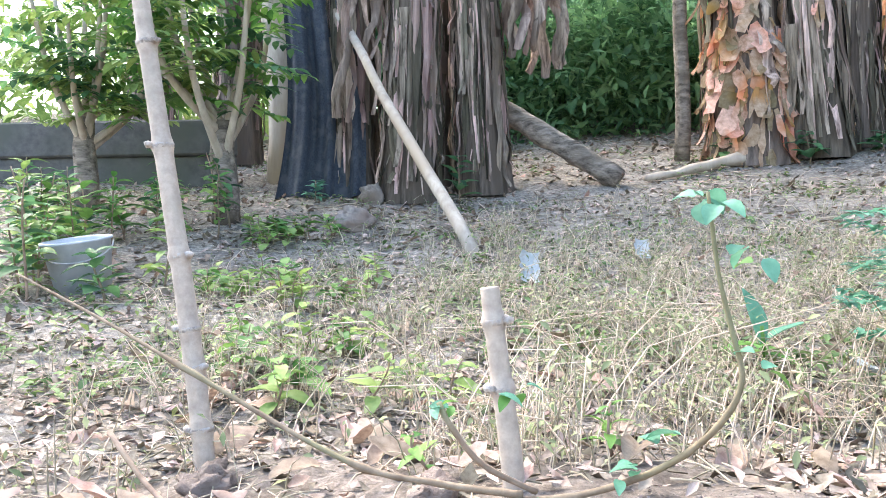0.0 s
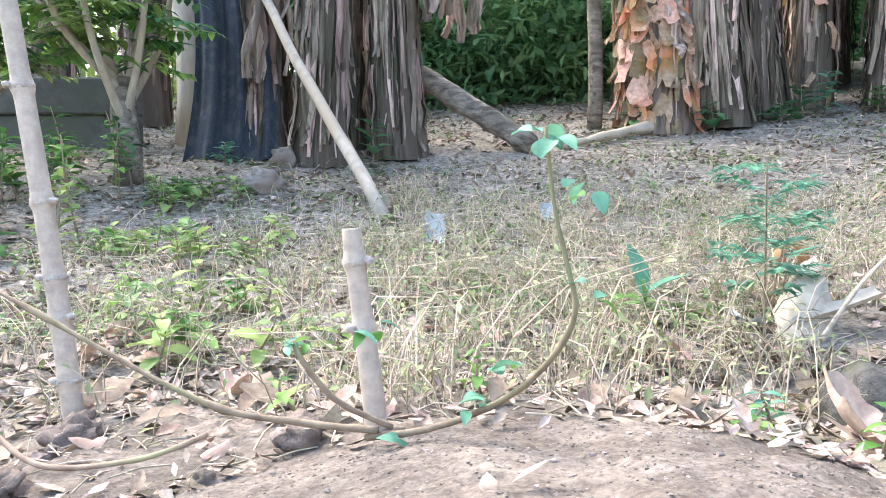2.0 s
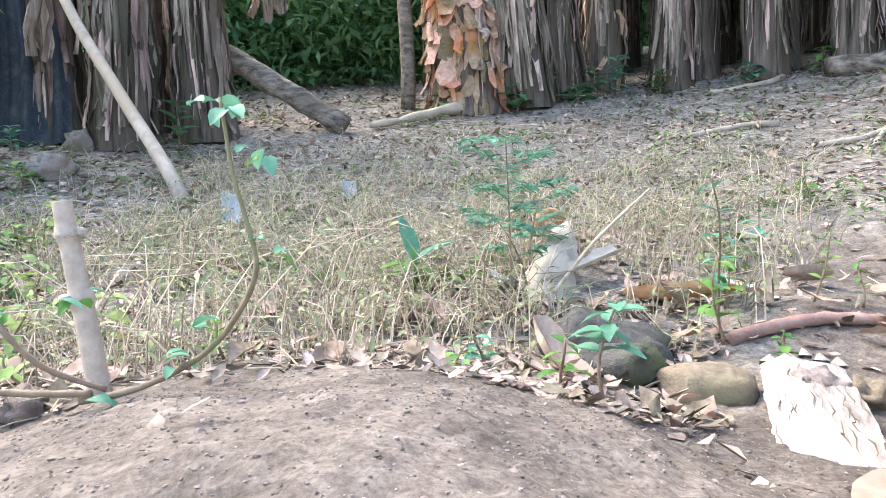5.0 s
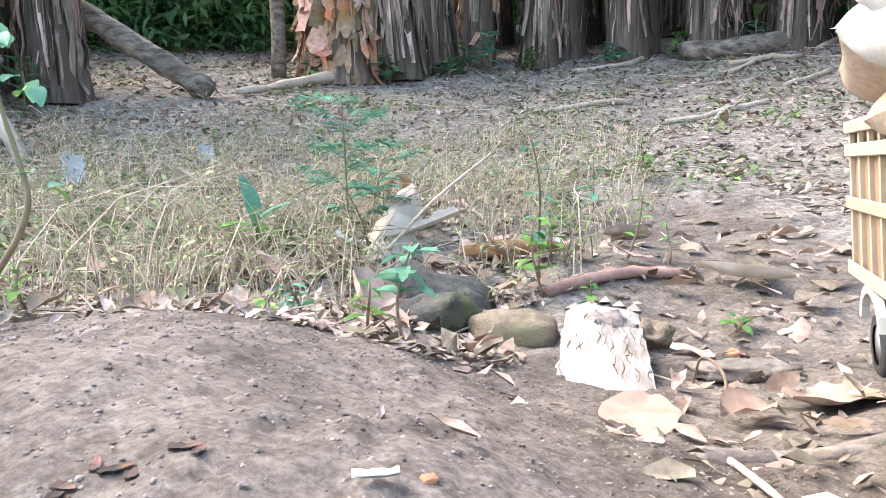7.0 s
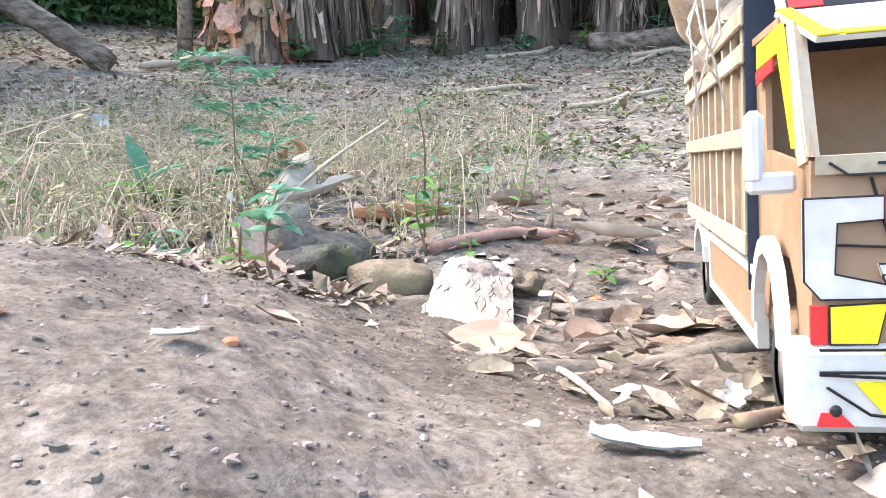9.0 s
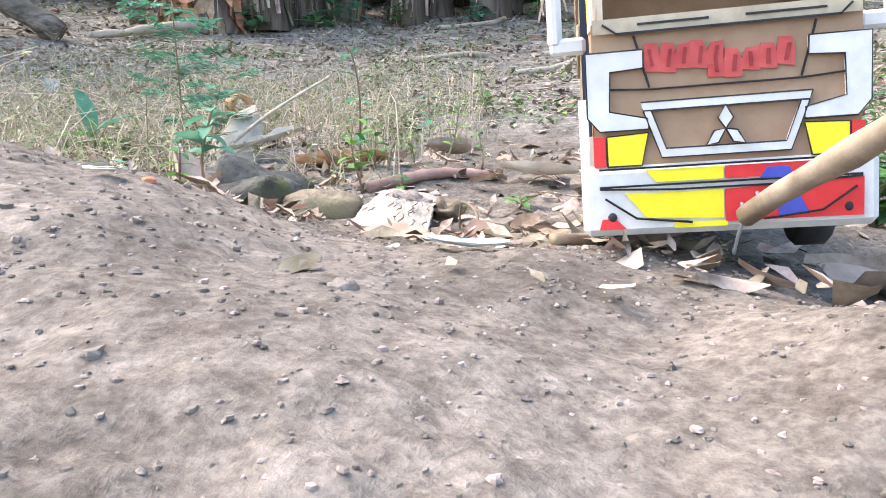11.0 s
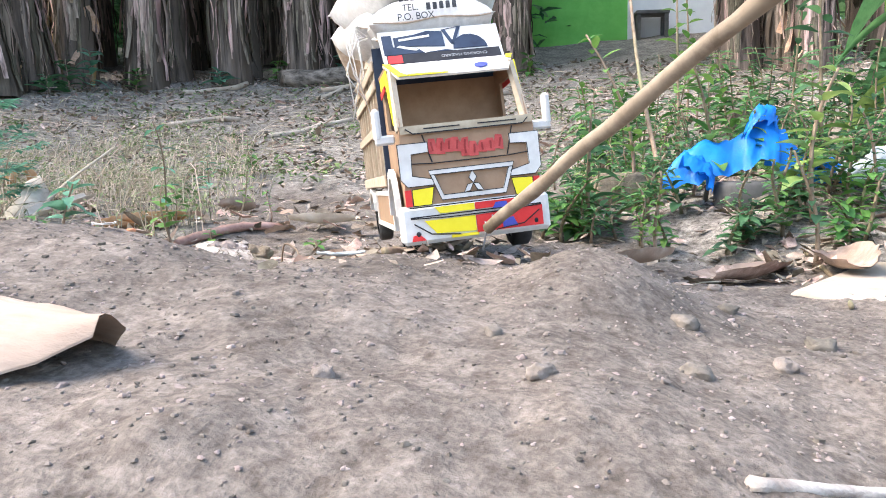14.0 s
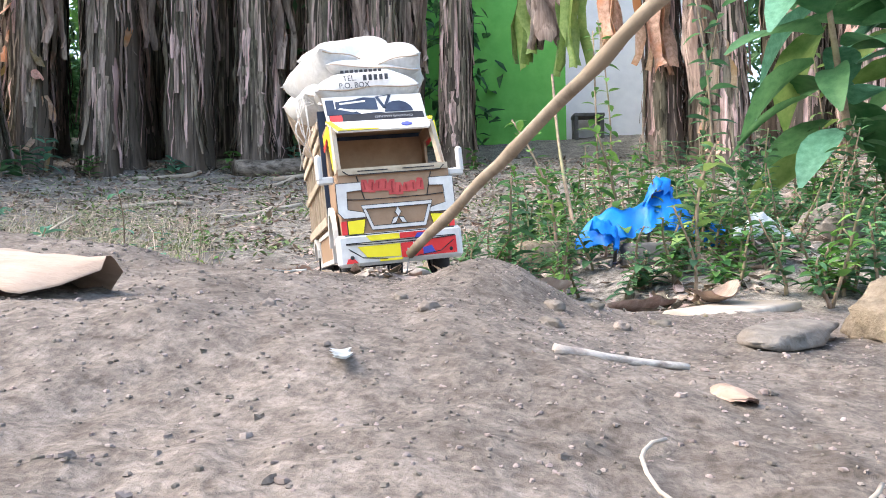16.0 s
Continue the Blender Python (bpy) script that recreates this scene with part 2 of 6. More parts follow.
def ground_material():
    m = mat("soil_and_litter", (0.098, 0.080, 0.067), (0.214, 0.182, 0.157), 60, 0.95, 0.4, None, dist=0.003, spec=0.15)
    n, l = m.node_tree.nodes, m.node_tree.links
    b = n["Principled BSDF"]
    src = b.inputs["Base Color"].links[0].from_socket
    tc = n.new("ShaderNodeTexCoord")
    lit = n.new("ShaderNodeTexNoise")
    lit.inputs["Scale"].default_value, lit.inputs["Detail"].default_value, lit.inputs["Roughness"].default_value = 45, 8, 0.75
    l.new(tc.outputs["Object"], lit.inputs[0])
    r = n.new("ShaderNodeValToRGB")
    r.color_ramp.elements[0].position, r.color_ramp.elements[1].position = 0.36, 0.68
    r.color_ramp.elements[0].color, r.color_ramp.elements[1].color = (0.075, 0.064, 0.053, 1), (0.40, 0.36, 0.315, 1)
    l.new(lit.outputs[0], r.inputs[0])
    at = n.new("ShaderNodeAttribute")
    at.attribute_name = "soil"
    big = n.new("ShaderNodeTexNoise")
    big.inputs["Scale"].default_value, big.inputs["Detail"].default_value = 4.0, 6
    l.new(tc.outputs["Object"], big.inputs[0])
    ad = n.new("ShaderNodeMath")
    l.new(at.outputs["Fac"], ad.inputs[0])
    l.new(big.outputs[0], ad.inputs[1])
    mr = n.new("ShaderNodeMapRange")
    mr.inputs[1].default_value, mr.inputs[2].default_value = 0.72, 1.05
    l.new(ad.outputs[0], mr.inputs[0])
    mx = n.new("ShaderNodeMix")
    mx.data_type = "RGBA"
    l.new(mr.outputs[0], mx.inputs[0])
    l.new(r.outputs[0], mx.inputs[6])
    l.new(src, mx.inputs[7])
    st = n.new("ShaderNodeTexNoise")
    st.inputs["Scale"].default_value, st.inputs["Detail"].default_value = 7.0, 5
    l.new(tc.outputs["Object"], st.inputs[0])
    m3 = n.new("ShaderNodeMapRange")
    m3.inputs[1].default_value, m3.inputs[2].default_value, m3.inputs[3].default_value, m3.inputs[4].default_value = 0.36, 0.64, 0.74, 1.24
    l.new(st.outputs[0], m3.inputs[0])
    hs = n.new("ShaderNodeHueSaturation")
    l.new(mx.outputs[2], hs.inputs["Color"])
    l.new(m3.outputs[0], hs.inputs["Value"])
    crumb = n.new("ShaderNodeTexNoise")
    crumb.inputs["Scale"].default_value, crumb.inputs["Detail"].default_value, crumb.inputs["Roughness"].default_value = 190, 5, 0.7
    l.new(tc.outputs["Object"], crumb.inputs[0])
    m4 = n.new("ShaderNodeMapRange")
    m4.inputs[1].default_value, m4.inputs[2].default_value, m4.inputs[3].default_value, m4.inputs[4].default_value = 0.38, 0.62, 0.74, 1.28
    l.new(crumb.outputs[0], m4.inputs[0])
    h2 = n.new("ShaderNodeHueSaturation")
    l.new(hs.outputs[0], h2.inputs["Color"])
    l.new(m4.outputs[0], h2.inputs["Value"])
    l.new(h2.outputs[0], b.inputs["Base Color"])
    b2 = n.new("ShaderNodeBump")
    b2.inputs["Strength"].default_value, b2.inputs["Distance"].default_value = 0.8, 0.0025
    l.new(crumb.outputs[0], b2.inputs["Height"])
    l.new(b.inputs["Normal"].links[0].from_socket, b2.inputs["Normal"])
    l.new(b2.outputs[0], b.inputs["Normal"])
    return m


me.materials.append(ground_material())
tagged(new("ground", me), "rising garden soil with a trodden mound and leaf litter", "ground", kind="structure")

DRY = mat("dry_leaf", (0.22, 0.155, 0.112), (0.43, 0.33, 0.255), 60, 0.8, 0.4, (0.33, 0.25, 0.195), rand=0.25, island=0.45, trans=0.12, spec=0.2)
LITTER = mat("litter", (0.15, 0.11, 0.085), (0.48, 0.40, 0.325), 40, 0.85, 0.2, None, island=0.6, spec=0.2)
STRAW = mat("straw", (0.35, 0.29, 0.21), (0.62, 0.545, 0.43), 30, 0.8, 0.0, None, island=0.5, trans=0.15, spec=0.2)
# trunk brown darkened to near-black: shade in the gaps between strips, put into colour
FIBRE = mat("banana_sheath_shaded", (0.02, 0.016, 0.013), (0.24, 0.19, 0.155), 26, 0.85, 1.0, (0.10, 0.077, 0.06), rand=0.2, stretch=(1, 1, 0.06), dist=0.01, spec=0.15)
# brown strips varying down to near-black, which deepens the folds' shade by colour
STRIP = mat("dry_sheath", (0.055, 0.040, 0.03), (0.56, 0.45, 0.36), 34, 0.85, 0.8, (0.12, 0.09, 0.07), island=0.85, stretch=(1, 1, 0.08), trans=0.1, spec=0.15)
# orange-brown husk, with the bright orange of sunlight put into its colour
HUSK = mat("sunlit_orange_husk", (0.40, 0.25, 0.155), (0.70, 0.52, 0.38), 30, 0.8, 0.5, (0.56, 0.28, 0.11), island=0.6, trans=0.35, spec=0.2)
GREEN = mat("leaf_green", (0.075, 0.19, 0.04), (0.16, 0.33, 0.08), 25, 0.5, 0.15, None, island=0.4, rand=0.2, trans=0.3)
DEEP = mat("leaf_deep_green", (0.05, 0.14, 0.06), (0.12, 0.26, 0.11), 18, 0.55, 0.15, None, island=0.5, trans=0.4)
BLUEG = mat("leaf_blue_green", (0.07, 0.21, 0.13), (0.16, 0.36, 0.25), 40, 0.55, 0.1, None, island=0.3, trans=0.3)
YELLOWG = mat("leaf_yellow_green", (0.16, 0.27, 0.07), (0.29, 0.39, 0.13), 25, 0.5, 0.15, None, island=0.4, trans=0.35)
CANE = mat("cane_bark", (0.36, 0.29, 0.24), (0.54, 0.45, 0.37), 60, 0.75, 0.4, (0.36, 0.31, 0.25), dist=0.002)
WOODY = mat("woody_stem", (0.17, 0.115, 0.08), (0.33, 0.25, 0.18), 40, 0.8, 0.4, (0.25, 0.24, 0.13), rand=0.2)
POLE = mat("pole_wood", (0.33, 0.27, 0.22), (0.52, 0.45, 0.37), 24, 0.75, 0.3, (0.40, 0.32, 0.24), stretch=(1, 1, 0.2))
LOG = mat("old_log", (0.05, 0.04, 0.03), (0.36, 0.30, 0.25), 30, 0.9, 1.0, (0.13, 0.105, 0.08), stretch=(0.25, 1, 1), dist=0.01)
BARKW = mat("white_bark", (0.20, 0.155, 0.13), (0.60, 0.55, 0.50), 75, 0.8, 1.0, (0.44, 0.37, 0.32), stretch=(1, 0.2, 1), dist=0.004)
# leaf green lightened in colour for sunlight that doesn't reach the far shrubs
SHRUB = mat("shrub_green_sunlit", (0.13, 0.27, 0.13), (0.25, 0.43, 0.20), 18, 0.6, 0.1, None, island=0.5, trans=0.5)
STONE = mat("grey_stone", (0.13, 0.11, 0.095), (0.29, 0.25, 0.215), 45, 0.92, 1.0, (0.21, 0.165, 0.135), rand=0.35, dist=0.006)
MOSSY = mat("mossy_stone", (0.06, 0.058, 0.052), (0.13, 0.125, 0.115), 45, 0.95, 1.0, (0.10, 0.11, 0.055), dist=0.012)


# ---- banana plants ----
def banana_plant(x, y, r, tall, lean=(0, 0), strips=26, husk=0, crown=4, label="banana plant with a dry sheathed brown trunk", seed=1):
    random.seed(seed)
    z0 = gz(x, y) - 0.04
    ob = thing("banana_plant", pose(x, y, z0), label, "banana plant", "banana plants at the garden's back")
    n, rings = 26, 16
    b = Build()
    ridge = [U(-0.10, 0.12) for _ in range(n)]
    v, f = [], []

    def axis(t):
        return Vector((lean[0] * t * tall, lean[1] * t * tall, t * tall))

    for i in range(rings + 1):
        t = i / rings
        k = r * (1.16 - 0.35 * t + 0.18 * math.exp(-t * 14))
        for j in range(n):
            a = 2 * math.pi * j / n + 0.25 * math.sin(3 * t + seed)
            q = k * (1 + ridge[j] + 0.10 * noise.noise(Vector((math.cos(a) * 2, math.sin(a) * 2, t * 4 + seed))))
            v.append(axis(t) + Vector((math.cos(a) * q, math.sin(a) * q, 0)))
    for i in range(rings):
        for j in range(n):
            f.append((i * n + j, i * n + (j + 1) % n, (i + 1) * n + (j + 1) % n, (i + 1) * n + j))
    b.add(v, f)
    part("trunk", b, FIBRE, ob)
    b = Build()
    for _ in range(strips * 3):
        a, top = U(0, 2 * math.pi), U(0.2, 1.0)
        low = max(U(0.0, 0.10), top - U(0.12, 0.7))
        wd, tw = (U(0.006, 0.03) if random.random() < 0.5 else U(0.03, 0.085)) * (r / 0.14), U(-0.5, 0.5)
        pts, ws = [], []
        fly = U(0.96, 1.16)
        for i in range(9):
            t = top + (low - top) * i / 8
            k = r * (1.2 - 0.35 * t) * (fly + (0.25 * (i / 8) ** 3 if random.random() < 0.3 else 0)) + 0.012 * math.sin(i * 1.3 + a * 5)
            aa = a + tw * i / 8 * 0.5
            pts.append(axis(t) + Vector((math.cos(aa) * k, math.sin(aa) * k, 0)))
            ws.append(wd * U(0.6, 1.15) * (1 - 0.5 * (i / 8) ** 2))
        b.ribbon(pts, ws, (-math.sin(a), math.cos(a), 0), U(-0.9, 0.9))
    part("dry_sheath", b, STRIP, ob, "hanging dry brown leaf sheaths")
    if husk:
        b = Build()
        for _ in range(husk):
            a, t = U(0, 2 * math.pi), U(0.02, 0.75)
            k = r * (U(1.28, 1.5) - 0.35 * t)
            out, ln, wd, fl, tw = Vector((math.cos(a), math.sin(a), 0)), U(0.07, 0.24), U(0.03, 0.12), U(0.0, 0.5), U(-0.5, 0.5)
            across = Vector((-math.sin(a), math.cos(a), 0))
            top = axis(t) + out * (k * 0.92)
            pts = [top + Vector((0, 0, -ln * i / 4)) + out * (fl * ln * (i / 4) ** 2) + across * (tw * ln * i / 4) for i in range(5)]
            b.ribbon(pts, [wd * U(0.25, 0.7), wd * U(0.7, 1.0), wd * U(0.6, 1.25), wd * U(0.5, 1.2), wd * U(0.1, 0.9)], across + out * U(-0.6, 0.6), U(-0.7, 0.7))
        tagged(part("husk", b, HUSK, ob, "flaking orange-brown husks"), kind="stuff")
    for i in range(crown):
        b = Build()
        a = 2 * math.pi * i / crown + U(-0.5, 0.5)
        ln, el = U(1.1, 1.7), U(0.5, 1.2)
        for side in (-1, 1):
            pts, ws = [], []
            for j in range(10):
                t = j / 9
                d = ln * t
                p = axis(1) + Vector((math.cos(a) * d * math.cos(el), math.sin(a) * d * math.cos(el), d * math.sin(el) - 0.75 * d * d / ln))
                wd = 0.27 * math.sin(math.pi * min(1, 0.08 + t * 0.9)) ** 0.6 * U(0.75, 1)
                pts.append(p + Vector((-math.sin(a), math.cos(a), -0.25)) * side * wd * 0.5)
                ws.append(wd)
            b.ribbon(pts, ws, (-math.sin(a), math.cos(a), -0.25 * side), 0.15)
        part("banana_leaf", b, GREEN, ob)
    return ob


rows = [  # x, y, radius, height, lean x, lean y, strips, flaky husks
    (-0.42, 4.55, 0.13, 2.6, -0.02, 0.03, 46, 0), (-0.08, 4.35, 0.135, 2.5, 0.03, 0.0, 50, 0), (0.10, 4.75, 0.13, 2.6, 0.02, 0.05, 40, 0), (0.36, 4.45, 0.13, 2.5, -0.03, 0.0, 54, 0),
    (2.12, 4.80, 0.21, 2.6, -0.05, 0.02, 20, 420), (2.48, 4.62, 0.15, 2.7, -0.10, 0.0, 40, 12), (2.74, 4.75, 0.13, 2.6, -0.02, 0.0, 40, 0), (2.98, 4.95, 0.10, 2.5, -0.14, 0.0, 26, 0),
    (3.28, 4.98, 0.13, 2.7, 0.0, 0.0, 40, 20), (3.62, 4.60, 0.12, 2.7, 0.02, 0.0, 40, 0), (3.92, 4.75, 0.14, 2.8, 0.0, 0.02, 44, 8), (4.10, 4.20, 0.12, 2.7, -0.02, 0.0, 40, 0),
    (4.42, 4.45, 0.14, 2.8, 0.03, 0.0, 40, 0), (4.62, 3.95, 0.12, 2.8, 0.0, 0.0, 40, 0), (4.92, 4.10, 0.15, 2.9, 0.0, 0.0, 44, 10), (5.05, 3.55, 0.13, 2.8, 0.02, 0.0, 44, 0),
    (5.38, 3.70, 0.14, 2.9, 0.02, 0.0, 44, 0), (5.40, 3.15, 0.13, 2.8, 0.0, 0.0, 46, 0), (5.75, 3.15, 0.14, 2.9, 0.03, 0.0, 44, 0), (5.80, 2.60, 0.12, 2.9, 0.0, 0.0, 44, 0),
    (5.75, 0.75, 0.12, 2.8, -0.02, 0.0, 36, 0), (5.55, 0.25, 0.12, 2.7, 0.0, 0.02, 40, 24), (5.85, 0.45, 0.13, 2.8, 0.0, 0.0, 36, 0), (5.9, -0.2, 0.13, 2.8, 0.02, 0.0, 40, 0), (5.6, -0.6, 0.12, 2.8, 0.02, 0.0, 40, 20), (6.1, -0.9, 0.13, 2.8, 0.02, 0.0, 40, 0), (5.7, -1.4, 0.13, 2.8, 0.0, 0.0, 40, 0),
    (-1.35, 5.6, 0.13, 2.6, 0.02, 0, 30, 0), (-2.1, 5.9, 0.14, 2.6, 0.02, 0, 30, 0),
]
for i, (x, y, r, tall, lx, ly, strips, husk) in enumerate(rows):
    lab = "banana plant with flaking orange husks round its trunk" if husk > 60 else "banana plant with a dry sheathed brown trunk"
    # crown leaves, mostly unseen: more added to shade the grove, few over the first eight
    banana_plant(x, y, r, tall, (lx, ly), strips, husk, (2 if i < 8 else 6) - i % 2, lab, i + 3)
# more trunks deep in the grove
for i in range(22):
    random.seed(400 + i)
    t = U(0, 1)
    x, y = (3.0 + 3.6 * t + U(-0.2, 0.2), 6.1 - 2.6 * t + U(-0.15, 0.7)) if i < 15 else (U(6.4, 7.4), U(-1.6, 0.3))
    banana_plant(x, y, U(0.1, 0.14), U(2.5, 3.0), (U(-0.05, 0.05), 0), 24, 0, 4, seed=500 + i)


# ---- far foliage ----
def foliage(name, x0, x1, y0, y1, z0, z1, count, size, material, label, category, seed, thin=1.0):
    """Many single leaves on twigs, thinning out upwards."""
    random.seed(seed)
    b = Build()
    for _ in range(count):
        x, y = U(x0, x1), U(y0, y1)
        t = random.random() ** thin
        k = 0.75 + 0.5 * noise.noise(Vector((x * 1.3, y, seed)))
        z = float(height(x, y)) + z0 + (z1 - z0) * t * k
        m = Matrix.Translation((x, y, z)) @ pose(0, 0, 0, U(-60, 40), U(-40, 40), U(0, 360))
        s = size * U(0.5, 1.2)
        b.leaf(m, s, s * U(0.28, 0.5), 2, U(0, 0.6), 0.3)
    return tagged(part(name, b, material), label, category, kind="stuff")


foliage("far_shrubs", -0.2, 4.6, 6.2, 7.6, 0.0, 1.75, 22000, 0.13, SHRUB, "dense dark green shrubs behind the banana plants", "shrubs", 11)
foliage("far_backing", -0.6, 6.0, 8.0, 8.6, 0.0, 1.7, 6000, 0.34, SHRUB, "dense green shrubs closing the garden's back", "shrubs", 16)
foliage("far_canopy", -2.5, 9, 8.5, 11, 0.6, 4.6, 6500, 0.32, GREEN, "light green leaves of trees beyond the garden", "trees", 12, 0.7)
foliage("far_thicket", 5.5, 12, 3.2, 7.5, 0.0, 3.4, 9000, 0.24, DEEP, "dark green thicket behind the grove", "shrubs", 13)
foliage("far_thicket", 7.6, 11, -5, 0.6, 0.0, 3.6, 8000, 0.24, DEEP, "dark green thicket beyond the right-hand grove", "shrubs", 14)
foliage("far_thicket", -9, -0.8, 6.2, 9, 0.0, 1.6, 3600, 0.22, YELLOWG, "sunlit green thicket beyond the low wall", "shrubs", 15)


# ---- the toy truck ----
CARD = mat("cardboard", (0.28, 0.18, 0.115), (0.37, 0.25, 0.165), 40, 0.8, 0.15, (0.32, 0.215, 0.14), spec=0.2, dist=0.001)
CARDL = mat("pale_cardboard_slat", (0.38, 0.31, 0.225), (0.52, 0.44, 0.335), 60, 0.8, 0.15, rand=0.12, dist=0.001)
WHITE = mat("white_card", (0.56, 0.55, 0.53), (0.70, 0.69, 0.67), 60, 0.6, 0.1, (0.54, 0.51, 0.48), dist=0.001)
YEL = mat("yellow_paint", (0.80, 0.66, 0.02), (0.86, 0.74, 0.04), 50, 0.5, 0.1, dist=0.001)
RED = mat("red_paint", (0.62, 0.03, 0.03), (0.72, 0.05, 0.05), 50, 0.5, 0.1, dist=0.001)
BLUE = mat("blue_paint", (0.05, 0.06, 0.35), (0.08, 0.10, 0.45), 50, 0.5, 0.1, dist=0.001)
BLACK = mat("black_ink", (0.012, 0.013, 0.016), (0.03, 0.03, 0.035), 50, 0.5, 0.1, dist=0.001)
NAVY = mat("printed_navy", (0.015, 0.022, 0.045), (0.04, 0.06, 0.10), 18, 0.4, 0.0)
RUBBER = mat("tyre_rubber", (0.03, 0.03, 0.032), (0.06, 0.06, 0.06), 60, 0.7, 0.3, dist=0.001)
GREYP = mat("grey_plastic", (0.25, 0.25, 0.26), (0.36, 0.36, 0.37), 40, 0.5, 0.1, dist=0.001)
SCRAWL = mat("red_scrawl", (0.40, 0.05, 0.05), (0.55, 0.10, 0.09), 60, 0.6, 0.0)
SCRAWLD = mat("dark_red_scrawl", (0.22, 0.02, 0.02), (0.34, 0.05, 0.05), 60, 0.6, 0.0)
SACK = mat("woven_white_sack", (0.54, 0.53, 0.52), (0.68, 0.67, 0.66), 160, 0.55, 0.35, (0.58, 0.55, 0.52), rand=0.06, dist=0.0015)
SACKB = mat("woven_tan_sack", (0.40, 0.31, 0.23), (0.55, 0.46, 0.37), 160, 0.6, 0.35, rand=0.1, dist=0.0015)
INK = mat("black_print", (0.03, 0.03, 0.035), (0.10, 0.10, 0.11), 200, 0.6, 0.0)

TRUCK = pose(0.685, -0.102, 0.106, 0, 0, 133.5) @ pose(0, 0, 0, 2.0, 5.0, 0) @ Matrix.Diagonal((1.0, 1.0, 1.05, 1.0))
truck = thing("toy_truck", TRUCK, "handmade cardboard toy truck with white trim, loaded with sacks", "toy truck")
H = 0.0775


def plate(name, pts, y, th, material, parent, label=""):
    """A flat front-facing piece of outline (x, z), its face at y."""
    ob = part(name, Build().poly([(x, y, z) for x, z in pts], (0, -th, 0)), material, parent, label, smooth=False)
    if name in ("corner_trim", "grille_bar", "badge", "headlight"):
        ring = list(pts) + list(pts[:1])
        part("outline", Build().tube([(x, y - 0.0002, z) for x, z in ring], 0.00055, 4), BLACK, ob, smooth=False)
    return ob


# cab
cab = part("cab_body", Build().box(-H + 0.004, H - 0.004, -0.135, -0.128, 0.05, 0.20).box(-H + 0.004, H - 0.004, -0.128, -0.02, 0.05, 0.058), CARD, truck, "brown corrugated cardboard cab shell", smooth=False)
for sx in (-1, 1):
    x0 = sx * (H - 0.004)
    side = [(-0.135, 0.05), (-0.105, 0.05), (-0.10, 0.078), (-0.085, 0.092), (-0.05, 0.092), (-0.035, 0.078), (-0.032, 0.05), (-0.008, 0.05), (-0.008, 0.138),
            (-0.036, 0.140), (-0.105, 0.146), (-0.108, 0.188), (-0.062, 0.190), (-0.034, 0.142), (-0.012, 0.140), (-0.052, 0.205), (-0.135, 0.205)]
    part("cab_side", Build().poly([(x0, y, z) for y, z in side], (-sx * 0.0035, 0, 0)), CARD, truck, smooth=False)
    part("window_frame", Build().poly([(x0 + sx * 0.001, y, z) for y, z in ((-0.12, 0.205), (-0.12, 0.192), (-0.062, 0.194), (-0.032, 0.146), (-0.022, 0.146), (-0.052, 0.207))], (sx * 0.0015, 0, 0)), YEL, truck, "yellow painted window surround", smooth=False)
    part("red_patch", Build().poly([(x0 + sx * 0.0025, y, z) for y, z in ((-0.118, 0.190), (-0.118, 0.183), (-0.07, 0.186), (-0.07, 0.193))], (sx * 0.001, 0, 0)), RED, truck, smooth=False)
    # wheel arch, step skirt
    arch = []
    for k in range(9):
        a = math.pi * k / 8
        arch.append((-0.068 + 0.040 * math.cos(a), 0.05 + 0.052 * math.sin(a)))
    inner = [(-0.068 + 0.031 * math.cos(math.pi * k / 8), 0.05 + 0.043 * math.sin(math.pi * k / 8)) for k in range(9)]
    part("wheel_arch", Build().poly([(sx * H, y, z) for y, z in arch + inner[::-1]], (sx * 0.006, 0, 0)), WHITE, truck, smooth=False)
    part("a_pillar", Build().tube([(sx * (H - 0.006), -0.016, 0.138), (sx * (H - 0.008), -0.052, 0.205)], 0.005, 4), CARDL, truck, smooth=False)
    c = [(sx * (H + 0.001), 0.124), (sx * (H + 0.001), 0.088), (sx * (H - 0.006), 0.080), (sx * (H - 0.034), 0.080), (sx * (H - 0.034), 0.086), (sx * (H - 0.012), 0.091),
         (sx * (H - 0.013), 0.113), (sx * (H - 0.032), 0.114), (sx * (H - 0.032), 0.124)]
    plate("corner_trim", c if sx > 0 else c[::-1], 0.003, 0.004, WHITE, truck, "white card corner bracket with black outline")
    mirror = Build().box(min(sx * H, sx * (H + 0.022)), max(sx * H, sx * (H + 0.022)), -0.02, -0.012, 0.126, 0.136, 0.002)
    mirror.box(min(sx * (H + 0.014), sx * (H + 0.023)), max(sx * (H + 0.014), sx * (H + 0.023)), -0.021, -0.011, 0.13, 0.164, 0.003)
    part("mirror", mirror, WHITE, truck, "white card side mirror", smooth=False)
    lamp = [(sx * (H - 0.010), 0.060), (sx * (H - 0.010), 0.077), (sx * (H - 0.034), 0.078), (sx * (H - 0.030), 0.060)]
    plate("headlight", lamp if sx > 0 else lamp[::-1], 0.002, 0.003, YEL, truck, "yellow painted headlight")
    ind = [(sx * (H - 0.002), 0.060), (sx * (H - 0.002), 0.077), (sx * (H - 0.009), 0.077), (sx * (H - 0.009), 0.060)]
    plate("indicator", ind if sx > 0 else ind[::-1], 0.002, 0.003, RED, truck, "red painted indicator")
